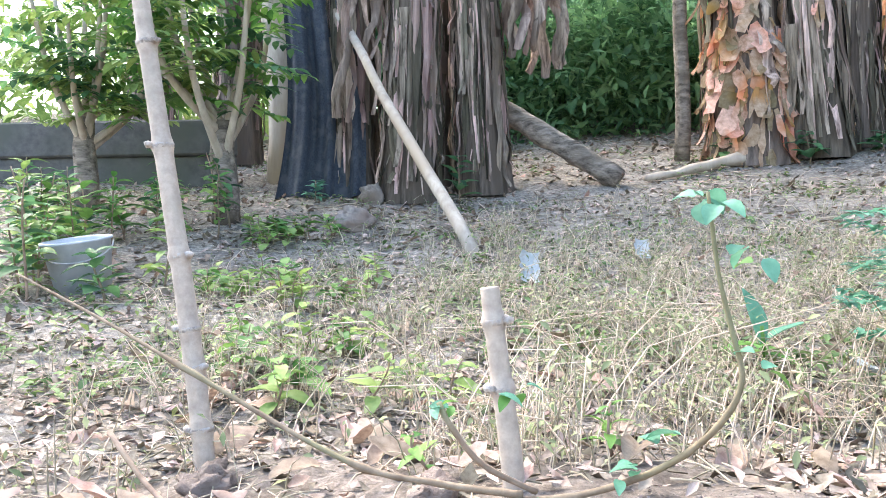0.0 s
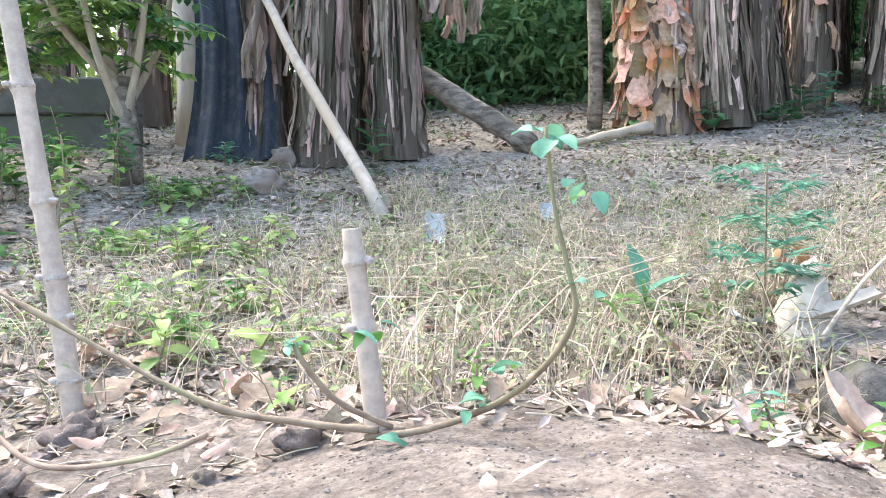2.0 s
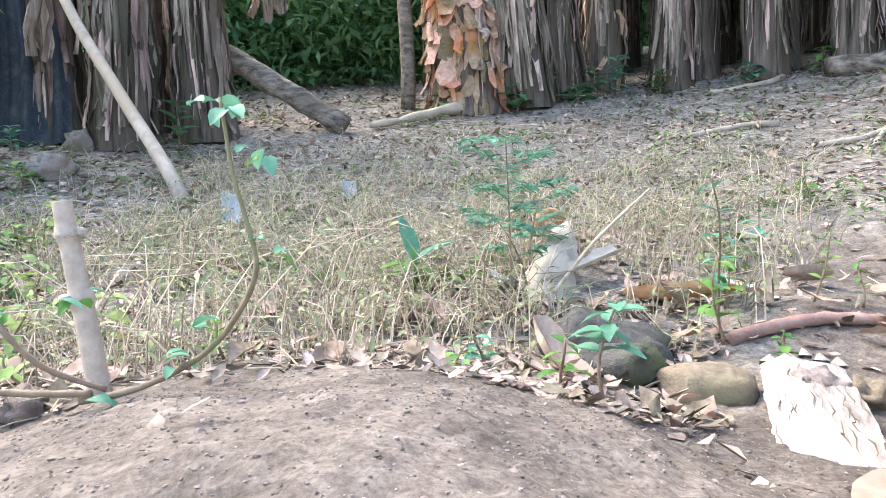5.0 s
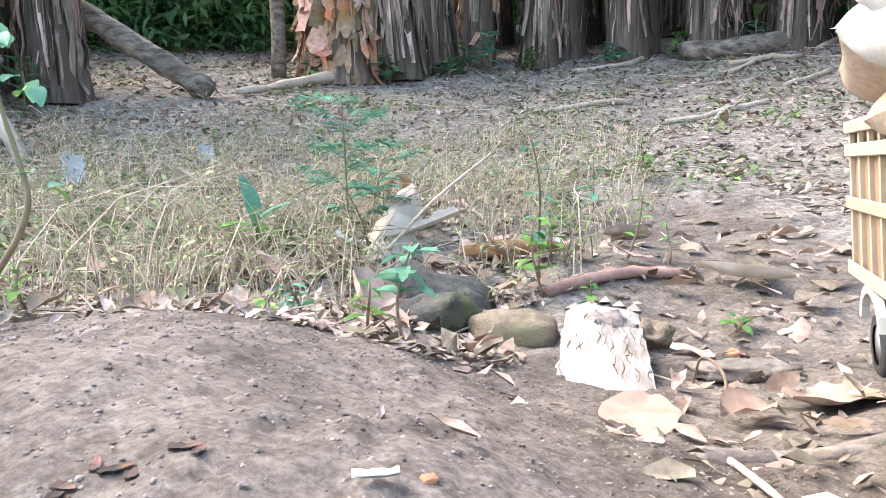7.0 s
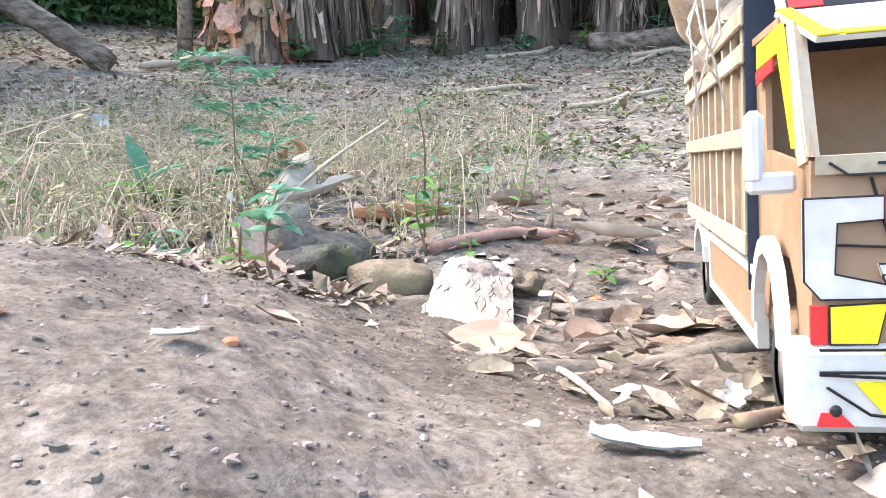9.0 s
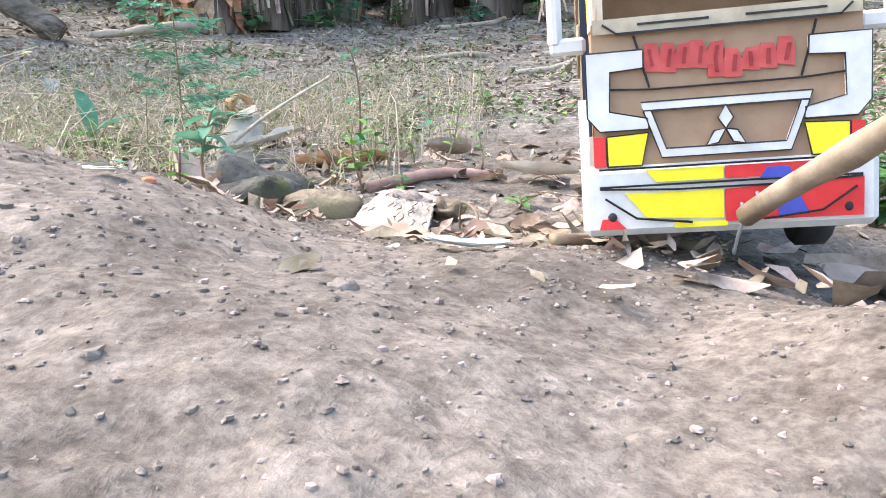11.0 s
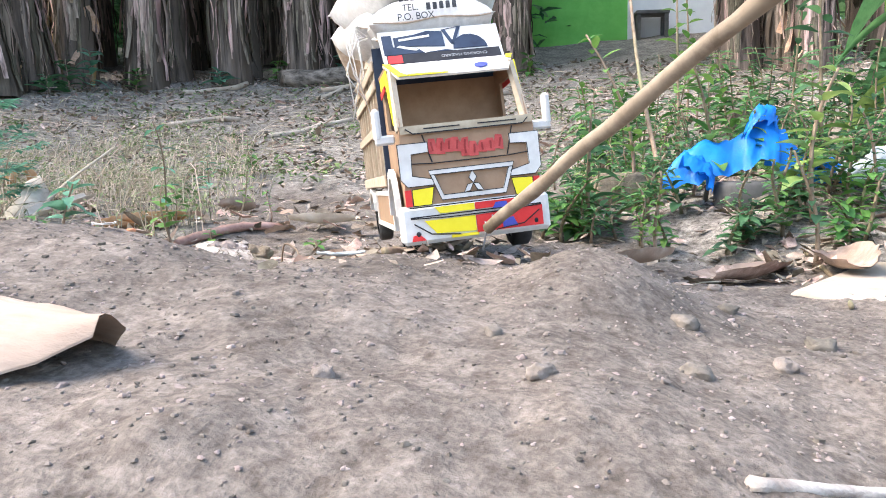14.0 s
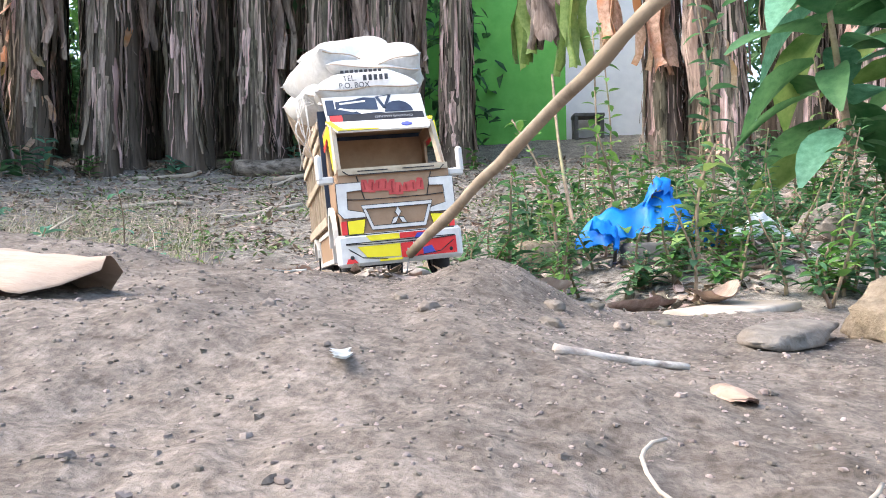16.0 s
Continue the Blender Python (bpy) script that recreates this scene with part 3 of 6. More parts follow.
# hood panel and windscreen sill
plate("front_panel", [(-H + 0.003, 0.055), (H - 0.003, 0.055), (H - 0.003, 0.140), (-H + 0.003, 0.140)], 0.0, 0.004, CARD, truck, "brown cardboard front panel")
part("dashboard", Build().add([(-H + 0.004, 0.003, 0.134), (H - 0.004, 0.003, 0.134), (H - 0.004, 0.003, 0.142), (-H + 0.004, 0.003, 0.142), (-H + 0.004, -0.03, 0.142), (H - 0.004, -0.03, 0.142)], [(0, 1, 2, 3), (3, 2, 5, 4)]), CARDL, truck, smooth=False)
ink = Build()
for x0, x1, z in ((-0.055, -0.012, 0.1385), (0.008, 0.048, 0.1385)):
    ink.box(x0, x1, 0.003, 0.0038, z - 0.0012, z)
ink.tube([(-0.068, 0.0042, 0.139), (-0.062, 0.0042, 0.1335), (0.060, 0.0042, 0.1335), (0.068, 0.0042, 0.139)], 0.0008, 4)
ink.tube([(-0.05, 0.0012, 0.132), (-0.042, 0.0012, 0.103)], 0.0007, 4).tube([(0.05, 0.0012, 0.132), (0.042, 0.0012, 0.103)], 0.0007, 4)
ink.tube([(-0.072, 0.0012, 0.104), (-0.042, 0.0012, 0.102), (0.042, 0.0012, 0.102), (0.072, 0.0012, 0.104)], 0.0007, 4)
part("ink_line", ink, BLACK, truck, "black marker outlines", smooth=False)
# a scrawl that cannot be read
random.seed(5)
for row, count, x0, z0, dx in ((0, 5, 0.040, 0.1190, 0.0088), (1, 5, 0.004, 0.1120, 0.0094)):
    for i in range(count):
        x, z, lean = x0 - i * dx, z0 + 0.0012 * i * row + U(-0.0008, 0.0008), U(-0.0016, 0.0016)
        hh = 0.0072 + U(-0.001, 0.001)
        wd = dx * 0.50
        ring = [(x - wd, z - hh), (x + wd, z - hh * U(0.8, 1.0)), (x + wd * 1.1, z), (x + wd * 0.7 + lean, z + hh * U(0.85, 1.1)), (x - wd * 0.8 + lean, z + hh), (x - wd * 1.05, z + 0.001)]
        bar = plate("scrawl_bar", ring[::-1], 0.0014 + 0.0001 * i, 0.0012, SCRAWL, truck)
        k = U(-0.002, 0.002)
        plate("scrawl_stroke", [(x - wd * 0.25, z - hh * 0.6), (x - wd * 0.25 + k, z + hh * 0.6), (x + wd * 0.2 + k, z + hh * 0.6), (x + wd * 0.2, z - hh * 0.6)], 0.0019 + 0.0001 * i, 0.0003, SCRAWLD, bar)
# grille
plate("grille_bar", [(-0.046, 0.090), (-0.036, 0.0635), (0.036, 0.0635), (0.046, 0.090), (0.0415, 0.090), (0.0335, 0.0685), (-0.0335, 0.0685), (-0.0415, 0.090)], 0.003, 0.004, WHITE, truck, "white card grille surround")
plate("grille_bar", [(-0.0475, 0.0950), (-0.046, 0.0902), (0.046, 0.0902), (0.0475, 0.0950)], 0.003, 0.004, WHITE, truck, "white card grille surround")
plate("badge", [(0.0, 0.0775), (0.0042, 0.0835), (0.0, 0.0905), (-0.0042, 0.0835)], 0.0045, 0.002, WHITE, truck, "plain white badge shape")
for sx in (-1, 1):
    b3 = [(0.0, 0.0775), (sx * 0.0065, 0.0765), (sx * 0.0108, 0.0690), (sx * 0.0042, 0.0700)]
    plate("badge", b3[::-1] if sx > 0 else b3, 0.0045, 0.002, WHITE, truck, "plain white badge shape")
# bumper, painted in halves
bump = Build().box(-H - 0.006, H + 0.006, -0.022, 0.004, 0.020, 0.060, 0.004)
bumper = part("bumper", bump, WHITE, truck, "white card bumper painted yellow and red", smooth=False)
for pts, mt in (([(0.002, 0.050), (0.040, 0.050), (0.046, 0.057), (0.002, 0.057)], YEL), ([(0.002, 0.028), (0.046, 0.030), (0.058, 0.044), (0.002, 0.044)], YEL), ([(0.0, 0.0235), (0.03, 0.0235), (0.03, 0.0265), (0.0, 0.0265)], YEL),
                ([(-0.044, 0.050), (0.001, 0.050), (0.001, 0.057), (-0.048, 0.057)], RED), ([(-0.074, 0.026), (0.001, 0.026), (0.001, 0.044), (-0.074, 0.047)], RED), ([(0.058, 0.024), (0.074, 0.024), (0.072, 0.030), (0.064, 0.030)], RED)):
    plate("paint_panel", pts, 0.0055, 0.002, mt, bumper)
for pts in ([(-0.036, 0.049), (-0.018, 0.049), (-0.022, 0.055), (-0.034, 0.055)], [(-0.045, 0.028), (-0.028, 0.028), (-0.028, 0.036), (-0.04, 0.038)]):
    plate("paint_stroke", pts, 0.0065, 0.002, BLUE, bumper)
bi = Build()
for z, dz in ((0.0485, 0.0), (0.0455, 0.002), (0.0585, 0.0)):
    bi.tube([(-0.073, 0.0062, z + dz), (-0.03, 0.0062, z), (0.03, 0.0062, z), (0.073, 0.0062, z + dz)], 0.0007, 4)
for sx in (-1, 1):
    bi.tube([(sx * 0.07, 0.0065, 0.042), (sx * 0.052, 0.0065, 0.030), (sx * 0.02, 0.0065, 0.0265)], 0.0007, 4)
    bi.blob((sx * 0.066, 0.005, 0.031), (0.0028, 0.0015, 0.0028), 0, 1, (8, 5))
part("bumper_line", bi, BLACK, bumper, smooth=False)
# visor, roof, printed wind deflector
vt, vb = H - 0.001, H - 0.014
vis = Build().add([(-vb, -0.034, 0.196), (vb, -0.034, 0.196), (vt, -0.062, 0.214), (-vt, -0.062, 0.214), (-vb, -0.036, 0.194), (vb, -0.036, 0.194), (vt, -0.065, 0.212), (-vt, -0.065, 0.212)],
                  [(0, 1, 2, 3), (7, 6, 5, 4), (0, 4, 5, 1), (1, 5, 6, 2), (2, 6, 7, 3), (3, 7, 4, 0)])
visor = part("sun_visor", vis, WHITE, truck, "white visor flap with a yellow end", smooth=False)


def on_visor(u, v, up=0.0009):
    return (u * (vb + (vt - vb) * v), -0.034 - 0.028 * v + up * 0.54, 0.196 + 0.018 * v + up * 0.84)


for q in (((1.0, 0.0), (0.80, 0.02), (0.88, 0.25), (0.90, 0.98), (1.0, 1.0)), ((0.80, 0.0), (0.10, 0.0), (0.10, 0.07), (0.80, 0.14)), ((-0.90, 0.80), (-1.0, 0.70), (-1.0, 1.0), (-0.90, 1.0))):
    part("visor_paint", Build().poly([on_visor(u, v) for u, v in q], (0, 0.0004, 0.0006)), YEL, visor, smooth=False)
for u, v, r in ((-0.50, 0.40, 0.0050), (-0.56, 0.36, 0.0042), (-0.44, 0.36, 0.0042), (-0.50, 0.30, 0.0045)):
    part("visor_mark", Build().poly([on_visor(u + 1.0 * r / H * math.cos(k * 0.785), v + r / 0.033 * math.sin(k * 0.785), 0.001 + 0.0001 * r) for k in range(8)], (0, 0.0004, 0.0006)), BLUE, visor, smooth=False)
part("roof", Build().box(-H + 0.002, H - 0.002, -0.136, -0.060, 0.207, 0.211), CARD, truck, smooth=False)
defl = part("wind_deflector", Build().poly([(-H + 0.006, -0.078, 0.212), (H - 0.006, -0.078, 0.212), (H - 0.004, -0.112, 0.256), (-H + 0.004, -0.112, 0.256)], (0, 0.003, 0.0022)), WHITE, truck, "deflector cut from a glossy printed navy and white box", smooth=False)


def on_defl(u, v, up=0.0):
    return (u, -0.078 - 0.034 * v + 0.003 + up * 0.79, 0.212 + 0.044 * v + 0.0022 + up * 0.61)


def printed(name, q, material, up=0.0006, label=""):
    part(name, Build().poly([on_defl(u, v, up) for u, v in q], (0, 0.0004, 0.0004)), material, defl, label, smooth=False)


printed("print_dark", ((0.070, 0.30), (0.022, 0.30), (0.030, 0.44), (0.058, 0.52), (0.058, 0.86), (0.070, 0.86)), NAVY, 0.0006, "navy shape of the printed picture")
printed("print_dark", ((0.056, 0.52), (0.030, 0.50), (-0.004, 0.44), (-0.004, 0.88), (0.014, 0.92), (0.030, 0.84), (0.056, 0.78)), NAVY, 0.0006)
printed("print_dark", [(-0.034 + 0.021 * math.cos(k * 0.45), 0.34 + 0.40 * math.sin(k * 0.45)) for k in range(8)], NAVY)
printed("print_dark", ((-0.004, 0.34), (0.020, 0.30), (-0.012, 0.30)), NAVY)
for a, c in (((-0.006, 0.92), (-0.026, 0.98)), ((-0.026, 0.98), (-0.014, 0.48)), ((-0.014, 0.48), (-0.006, 0.92))):
    printed("print_line", ((a[0] - 0.0022, a[1]), (a[0] + 0.0022, a[1]), (c[0] + 0.0022, c[1]), (c[0] - 0.0022, c[1])), NAVY, 0.0008)
printed("print_light", ((0.054, 0.50), (0.050, 0.54), (0.028, 0.40), (0.032, 0.36)), WHITE, 0.0011, "pale stroke of the printed picture")
printed("print_light", ((0.050, 0.66), (0.050, 0.72), (0.012, 0.80), (0.012, 0.74)), WHITE, 0.0011)
part("print_band", Build().poly([on_defl(u, v, 0.0007) for u, v in ((-0.068, 0.02), (0.068, 0.02), (0.068, 0.28), (-0.068, 0.28))], (0, 0.0006, 0.0006)), BLACK, defl, smooth=False)
printed("print_red", ((0.067, 0.04), (0.050, 0.04), (0.050, 0.25), (0.067, 0.25)), RED, 0.0016)


def lettering(text, size, m, material, parent):
    cu = bpy.data.curves.new("lettering", "FONT")
    cu.body, cu.size, cu.align_x, cu.align_y, cu.extrude = text, size, "CENTER", "CENTER", 0.0002
    tmp = bpy.data.objects.new("lettering", cu)
    me = bpy.data.meshes.new_from_object(tmp)
    bpy.data.objects.remove(tmp)
    me.materials.clear()
    me.materials.append(material)
    ob = new("lettering", me)
    ob.parent = parent
    ob.matrix_basis = m
    return ob


lettering("CHOKING HAZARD", 0.0062, Matrix.Translation(on_defl(-0.024, 0.15, 0.0018)) @ pose(0, 0, 0, 48, 0, 180) @ pose(0, 0, 0, 0, 0, 180), GREYP, defl)
# chassis, load box
part("chassis", Build().box(-0.05, 0.05, -0.53, -0.03, 0.045, 0.058).box(-0.06, 0.06, -0.075, -0.06, 0.024, 0.034).box(-0.06, 0.06, -0.435, -0.42, 0.024, 0.034), BLACK, truck, "dark underbody", smooth=False)
B0, B1, Z0, Z1 = -0.515, -0.142, 0.082, 0.232
bed = part("load_box", Build().box(-H, H, B0, B1, Z0, Z0 + 0.006).box(-H + 0.002, -H + 0.006, B0, B1, Z0, Z1 - 0.03).box(H - 0.006, H - 0.002, B0, B1, Z0, Z1 - 0.03).box(-H, H, B0, B0 + 0.005, Z0, Z1 - 0.01).box(-H, H, B1 - 0.004, B1, Z0, Z1), CARD, truck, "tall cardboard load box with pale slats", smooth=False)
part("front_board", Build().box(-H - 0.002, H + 0.002, B1, B1 + 0.004, Z0 - 0.02, Z1 + 0.014), NAVY, bed, "front board of glossy printed card", smooth=False)
for sx in (-1, 1):
    xa, xb = sx * (H - 0.002), sx * (H + 0.002)
    for i in range(9):
        y = B0 + 0.010 + i * (B1 - B0 - 0.02) / 8
        part("slat", Build().box(min(xa, xb), max(xa, xb), y - 0.004, y + 0.004, Z0, Z1 - 0.004), CARDL, bed, smooth=False)
    xa, xb = sx * (H + 0.002), sx * (H + 0.005)
    for z, hh in ((Z0 + 0.008, 0.007), (Z0 + 0.072, 0.006), (Z0 + 0.122, 0.006), (Z1 - 0.006, 0.006)):
        part("rail", Build().box(min(xa, xb), max(xa, xb), B0 - 0.004, B1 + 0.004, z - hh, z + hh, 0.001), CARDL, bed, smooth=False)
    xs = sorted((sx * (H - 0.006), sx * (H + 0.001)))
    sk = Build().box(*xs, -0.36, -0.118, 0.030, 0.036).box(*xs, -0.36, -0.118, 0.072, 0.078).box(*xs, -0.128, -0.118, 0.036, 0.072).box(*xs, -0.36, -0.352, 0.036, 0.072)
    part("side_skirt", sk, WHITE, truck, "white card skirt frame", smooth=False)
    part("skirt_panel", Build().box(min(xs) + 0.002, max(xs) - 0.002, -0.352, -0.128, 0.036, 0.072), CARD, truck, smooth=False)
    ra = [(-0.43 + 0.045 * math.cos(math.pi * k / 8), 0.048 + 0.036 * math.sin(math.pi * k / 8)) for k in range(9)]
    ri = [(-0.43 + 0.036 * math.cos(math.pi * k / 8), 0.048 + 0.028 * math.sin(math.pi * k / 8)) for k in range(9)]
    part("wheel_arch", Build().poly([(sx * (H - 0.004), y, z) for y, z in ra + ri[::-1]], (sx * 0.007, 0, 0)), WHITE, truck, smooth=False)


def wheel(x, y):
    b, n = Build(), 20
    prof = [(-0.011, 0.018), (-0.011, 0.026), (-0.008, 0.029), (0.008, 0.029), (0.011, 0.026), (0.011, 0.018)]
    v = [(x + px, y + pr_ * math.cos(2 * math.pi * j / n), 0.029 + pr_ * math.sin(2 * math.pi * j / n)) for px, pr_ in prof for j in range(n)]
    f = [(i * n + j, i * n + (j + 1) % n, (i + 1) * n + (j + 1) % n, (i + 1) * n + j) for i in range(5) for j in range(n)]
    wob = part("wheel", b.add(v, f), RUBBER, truck, "black toy tyre on a grey rim")
    hub = Build()
    hub.tube([(x - 0.009, y, 0.029), (x - 0.004, y, 0.029), (x + 0.004, y, 0.029), (x + 0.009, y, 0.029)], [0.018, 0.015, 0.015, 0.018], 16)
    part("rim", hub, GREYP, wob)


for sx in (-1, 1):
    for y in (-0.068, -0.43):
        wheel(sx * 0.064, y)


# ---- sacks ----
def sack(m, ln, wd, th, material, label, seed):
    b, nu, nv = Build(), 22, 18
    v, f = [], []
    for s in (1, -1):
        for i in range(nu + 1):
            for j in range(nv + 1):
                u, q = i / nu * 2 - 1, j / nv * 2 - 1
                k = max(0.0, (1 - abs(u) ** 3.2)) ** 0.55 * max(0.0, (1 - abs(q) ** 3.6)) ** 0.55
                x = u * wd / 2 * (1 - 0.07 * (1 - q * q))
                y = q * ln / 2 * (1 - 0.05 * (1 - u * u))
                wr = 0.07 * noise.noise(Vector((u * 1.6, q * 1.6, seed))) + 0.022 * noise.noise(Vector((u * 4.5, q * 4.5, seed))) * (0.4 + abs(u * q))
                v.append((x, y, s * th / 2 * k * (1 + wr * 2) + wr * th * 0.5))
    w1 = nv + 1
    off = (nu + 1) * w1
    for i in range(nu):
        for j in range(nv):
            a = i * w1 + j
            f.append((a, a + w1, a + w1 + 1, a + 1))
            f.append((off + a, off + a + 1, off + a + w1 + 1, off + a + w1))
    ob = part("sack", b.add(v, f), material, None, "", m=m)
    for q in (-1, 1):
        part("seam", Build().tube([(wd * 0.46 * (k / 5 - 1), q * ln * (0.492 - 0.004 * (k % 2)), 0.03 * th * math.sin(k + seed)) for k in range(11)], 0.0011, 5, rough=0.2), SACKB, ob, "stitched seam at the sack's mouth")
    return tagged(ob, label, "sack", "sacks on the toy truck")


WL, TL = "bulging small white woven sack stacked on the truck", "creased tan woven sack stacked on the truck"
stack = [  # x, y, z, turn, tilt, length, width, thickness, tan
    (0.0, -0.20, 0.245, 0, -4, 0.12, 0.15, 0.045, 0), (0.01, -0.31, 0.236, 4, 2, 0.13, 0.15, 0.05, 1), (-0.01, -0.43, 0.236, -3, 4, 0.14, 0.15, 0.05, 0),
    (0.004, -0.160, 0.274, 0, 1, 0.10, 0.150, 0.058, 0), (0.05, -0.26, 0.278, 12, -8, 0.15, 0.11, 0.045, 0), (-0.045, -0.25, 0.275, -6, 8, 0.15, 0.10, 0.045, 0), (0.05, -0.38, 0.272, -10, -10, 0.14, 0.11, 0.05, 1),
    (-0.04, -0.39, 0.272, 8, 6, 0.14, 0.11, 0.05, 0), (0.0, -0.475, 0.268, 80, 8, 0.15, 0.11, 0.045, 0), (-0.01, -0.195, 0.312, 4, -3, 0.11, 0.14, 0.030, 0),
    (0.035, -0.23, 0.318, 20, -6, 0.15, 0.12, 0.055, 0), (-0.045, -0.225, 0.316, -14, 6, 0.16, 0.12, 0.055, 0), (0.03, -0.35, 0.312, -8, -8, 0.14, 0.12, 0.05, 0), (-0.035, -0.36, 0.312, 10, 5, 0.14, 0.11, 0.05, 0), (0.0, -0.45, 0.306, 85, 6, 0.15, 0.10, 0.045, 1),
    (0.0, -0.28, 0.352, 70, 0, 0.15, 0.11, 0.05, 0), (0.005, -0.39, 0.345, 30, 5, 0.14, 0.11, 0.04, 0),
]
for i, (x, y, z, a, tl, ln, wd, th, tan) in enumerate(stack):
    s = sack(TRUCK @ pose(x * 1.0, y, z, U(-8, 8), tl * 1.3, a), ln * 1.06, wd * 1.06, th * (1.0 if i in (3, 9) else 1.35), SACKB if tan else SACK, TL if tan else WL, i * 3.3)
    if i == 3:
        for txt, yy in (("TEL.", -0.026), ("P.O. BOX", -0.036)):
            lettering(txt, 0.011, pose(0.026 if txt == "TEL." else 0.020, 0.0525, 0.010 + (yy + 0.03), 82, 0, 180), INK, s)
        bars = Build()
        for k in range(5):
            bars.box(0.001 - k * 0.008, 0.006 - k * 0.008, 0.0515, 0.0521, 0.010, 0.018)
        for k in range(9):
            bars.box(0.033 - k * 0.007, 0.038 - k * 0.007, 0.048, 0.0486, 0.022, 0.026)
        part("printed_bar", bars, INK, s, "row of black printed bars", smooth=False)

# string tied at the load box
string, rs = thing("string", TRUCK, "loose tuft of white string hanging from the load box", "string"), random.Random(9)
for k in range(7):
    p0 = Vector((0.080 + rs.uniform(0, 0.01), -0.150 + rs.uniform(-0.02, 0.01), 0.262))
    bends = ((rs.uniform(0.008, 0.03), 0.004, rs.uniform(-0.01, 0.012)), (rs.uniform(0.008, 0.034), 0.008, rs.uniform(-0.045, -0.02)), (rs.uniform(0.0, 0.03), 0.008, rs.uniform(-0.10, -0.05)))
    part("strand", Build().tube([p0] + [p0 + Vector(q) for q in bends], 0.0008, 5), WHITE, string)

# ---- pulling stick ----
BAMBOO = mat("stick_bark", (0.19, 0.145, 0.105), (0.38, 0.31, 0.235), 45, 0.75, 0.6, (0.27, 0.21, 0.15), dist=0.002)
stick = thing("stick", pose(0, 0, 0), "long tapering brown stick hooked to the truck's bumper", "stick")
sp = [Vector((0.682, -0.113, 0.137)).lerp(Vector((0.559, -0.395, 0.306)), k / 12) + Vector((0.0012 * math.sin(k * 2.1), 0, 0.0016 * math.sin(k * 1.4))) for k in range(20)]
part("shaft", Build().tube(sp, [0.0062 + 0.00008 * k + (0.0010 if k in (3, 8, 13) else 0) for k in range(20)], 10, rough=0.08), BAMBOO, stick)
part("wire_hook", Build().tube([sp[0] + (sp[1] - sp[0]) * 0.5, sp[0], sp[0] + Vector((0.004, 0.006, -0.012)), sp[0] + Vector((0.006, 0.009, -0.024)), sp[0] + Vector((0.010, 0.012, -0.022))], 0.0011, 6).tube([sp[0] + (sp[1] - sp[0]) * k / 6 + Vector((0.006 * math.cos(k * 2.1), 0.004, 0.006 * math.sin(k * 2.1))) for k in range(7)], 0.0010, 5), GREYP, stick, "twisted grey wire hook")


# ---- garden structures ----
CONC = mat("dark_concrete", (0.07, 0.07, 0.07), (0.15, 0.145, 0.14), 14, 0.9, 0.4, (0.10, 0.105, 0.09))
GREENW = mat("green_wall_paint", (0.16, 0.52, 0.10), (0.22, 0.62, 0.14), 6, 0.7, 0.1, (0.18, 0.56, 0.11))
WHITEW = mat("white_wall_paint", (0.74, 0.74, 0.76), (0.84, 0.84, 0.85), 6, 0.7, 0.1)
NET = mat("dark_net", (0.022, 0.028, 0.04), (0.06, 0.07, 0.09), 120, 0.8, 0.3, (0.075, 0.08, 0.09))
tagged(part("wall_low", Build().box(-4.8, -1.2, 4.75, 4.90, 0.35, 0.80, 0.012).box(-4.8, -1.2, 4.72, 4.93, 0.80, 1.02, 0.012), CONC, smooth=False), "low dark concrete garden wall with a coping", "wall", kind="structure")
house = thing("house", pose(7.83, 3.48, 1.45, 0, 0, -60), "far house wall, bright green and white", "house")
part("wall_green", Build().box(-3.5, 1.10, 0, 0.15, -0.3, 3.2), GREENW, house, "bright green painted wall", smooth=False)
part("wall_white", Build().box(1.10, 1.55, -0.02, 0.15, -0.3, 3.2).box(1.55, 3.2, -0.02, 0.15, -0.3, 3.2), WHITEW, house, "white painted wall", smooth=False)
part("plinth", Build().box(-3.5, 3.2, -0.06, 0.0, -0.4, 0.02), WHITEW, house, smooth=False)
part("roof_edge", Build().box(-3.8, 3.5, -0.5, 0.6, 3.2, 3.32), CONC, house, smooth=False)
bench = thing("bench", pose(8.35, 2.25, gz(8.35, 2.25), 0, 0, -60), "small dark wooden bench by the far house", "bench")
part("seat", Build().box(-0.18, 0.18, -0.12, 0.12, 0.24, 0.28, 0.006), CONC, bench, smooth=False)
for a in (-0.15, 0.15):
    for c in (-0.09, 0.09):
        part("leg", Build().box(a - 0.02, a + 0.02, c - 0.02, c + 0.02, -0.05, 0.24), CONC, bench, smooth=False)


# net draped by the clump
def net():
    b, nu, nv = Build(), 26, 20
    v, f = [], []
    for i in range(nu + 1):
        for j in range(nv + 1):
            u, q = i / nu, j / nv
            x = -0.80 + 0.42 * u + 0.03 * math.sin(q * 5) - 0.10 * (1 - q) ** 3 * (0.5 - u)
            y = 4.46 + 0.04 * math.sin(u * 19 + q * 2) + 0.02 * math.sin(u * 41) - 0.14 * (1 - q) ** 4
            v.append((x, y, 0.50 + 1.75 * q + 0.02 * math.sin(u * 8)))
    for i in range(nu):
        for j in range(nv):
            a = i * (nv + 1) + j
            f.append((a, a + nv + 1, a + nv + 2, a + 1))
    k = len(v)
    v += [(x, y + 0.012, z) for x, y, z in v]
    f += [tuple(k + q for q in g[::-1]) for g in f]
    return tagged(part("net", b.add(v, f), NET), "dark net draped from a trunk to the ground", "net")


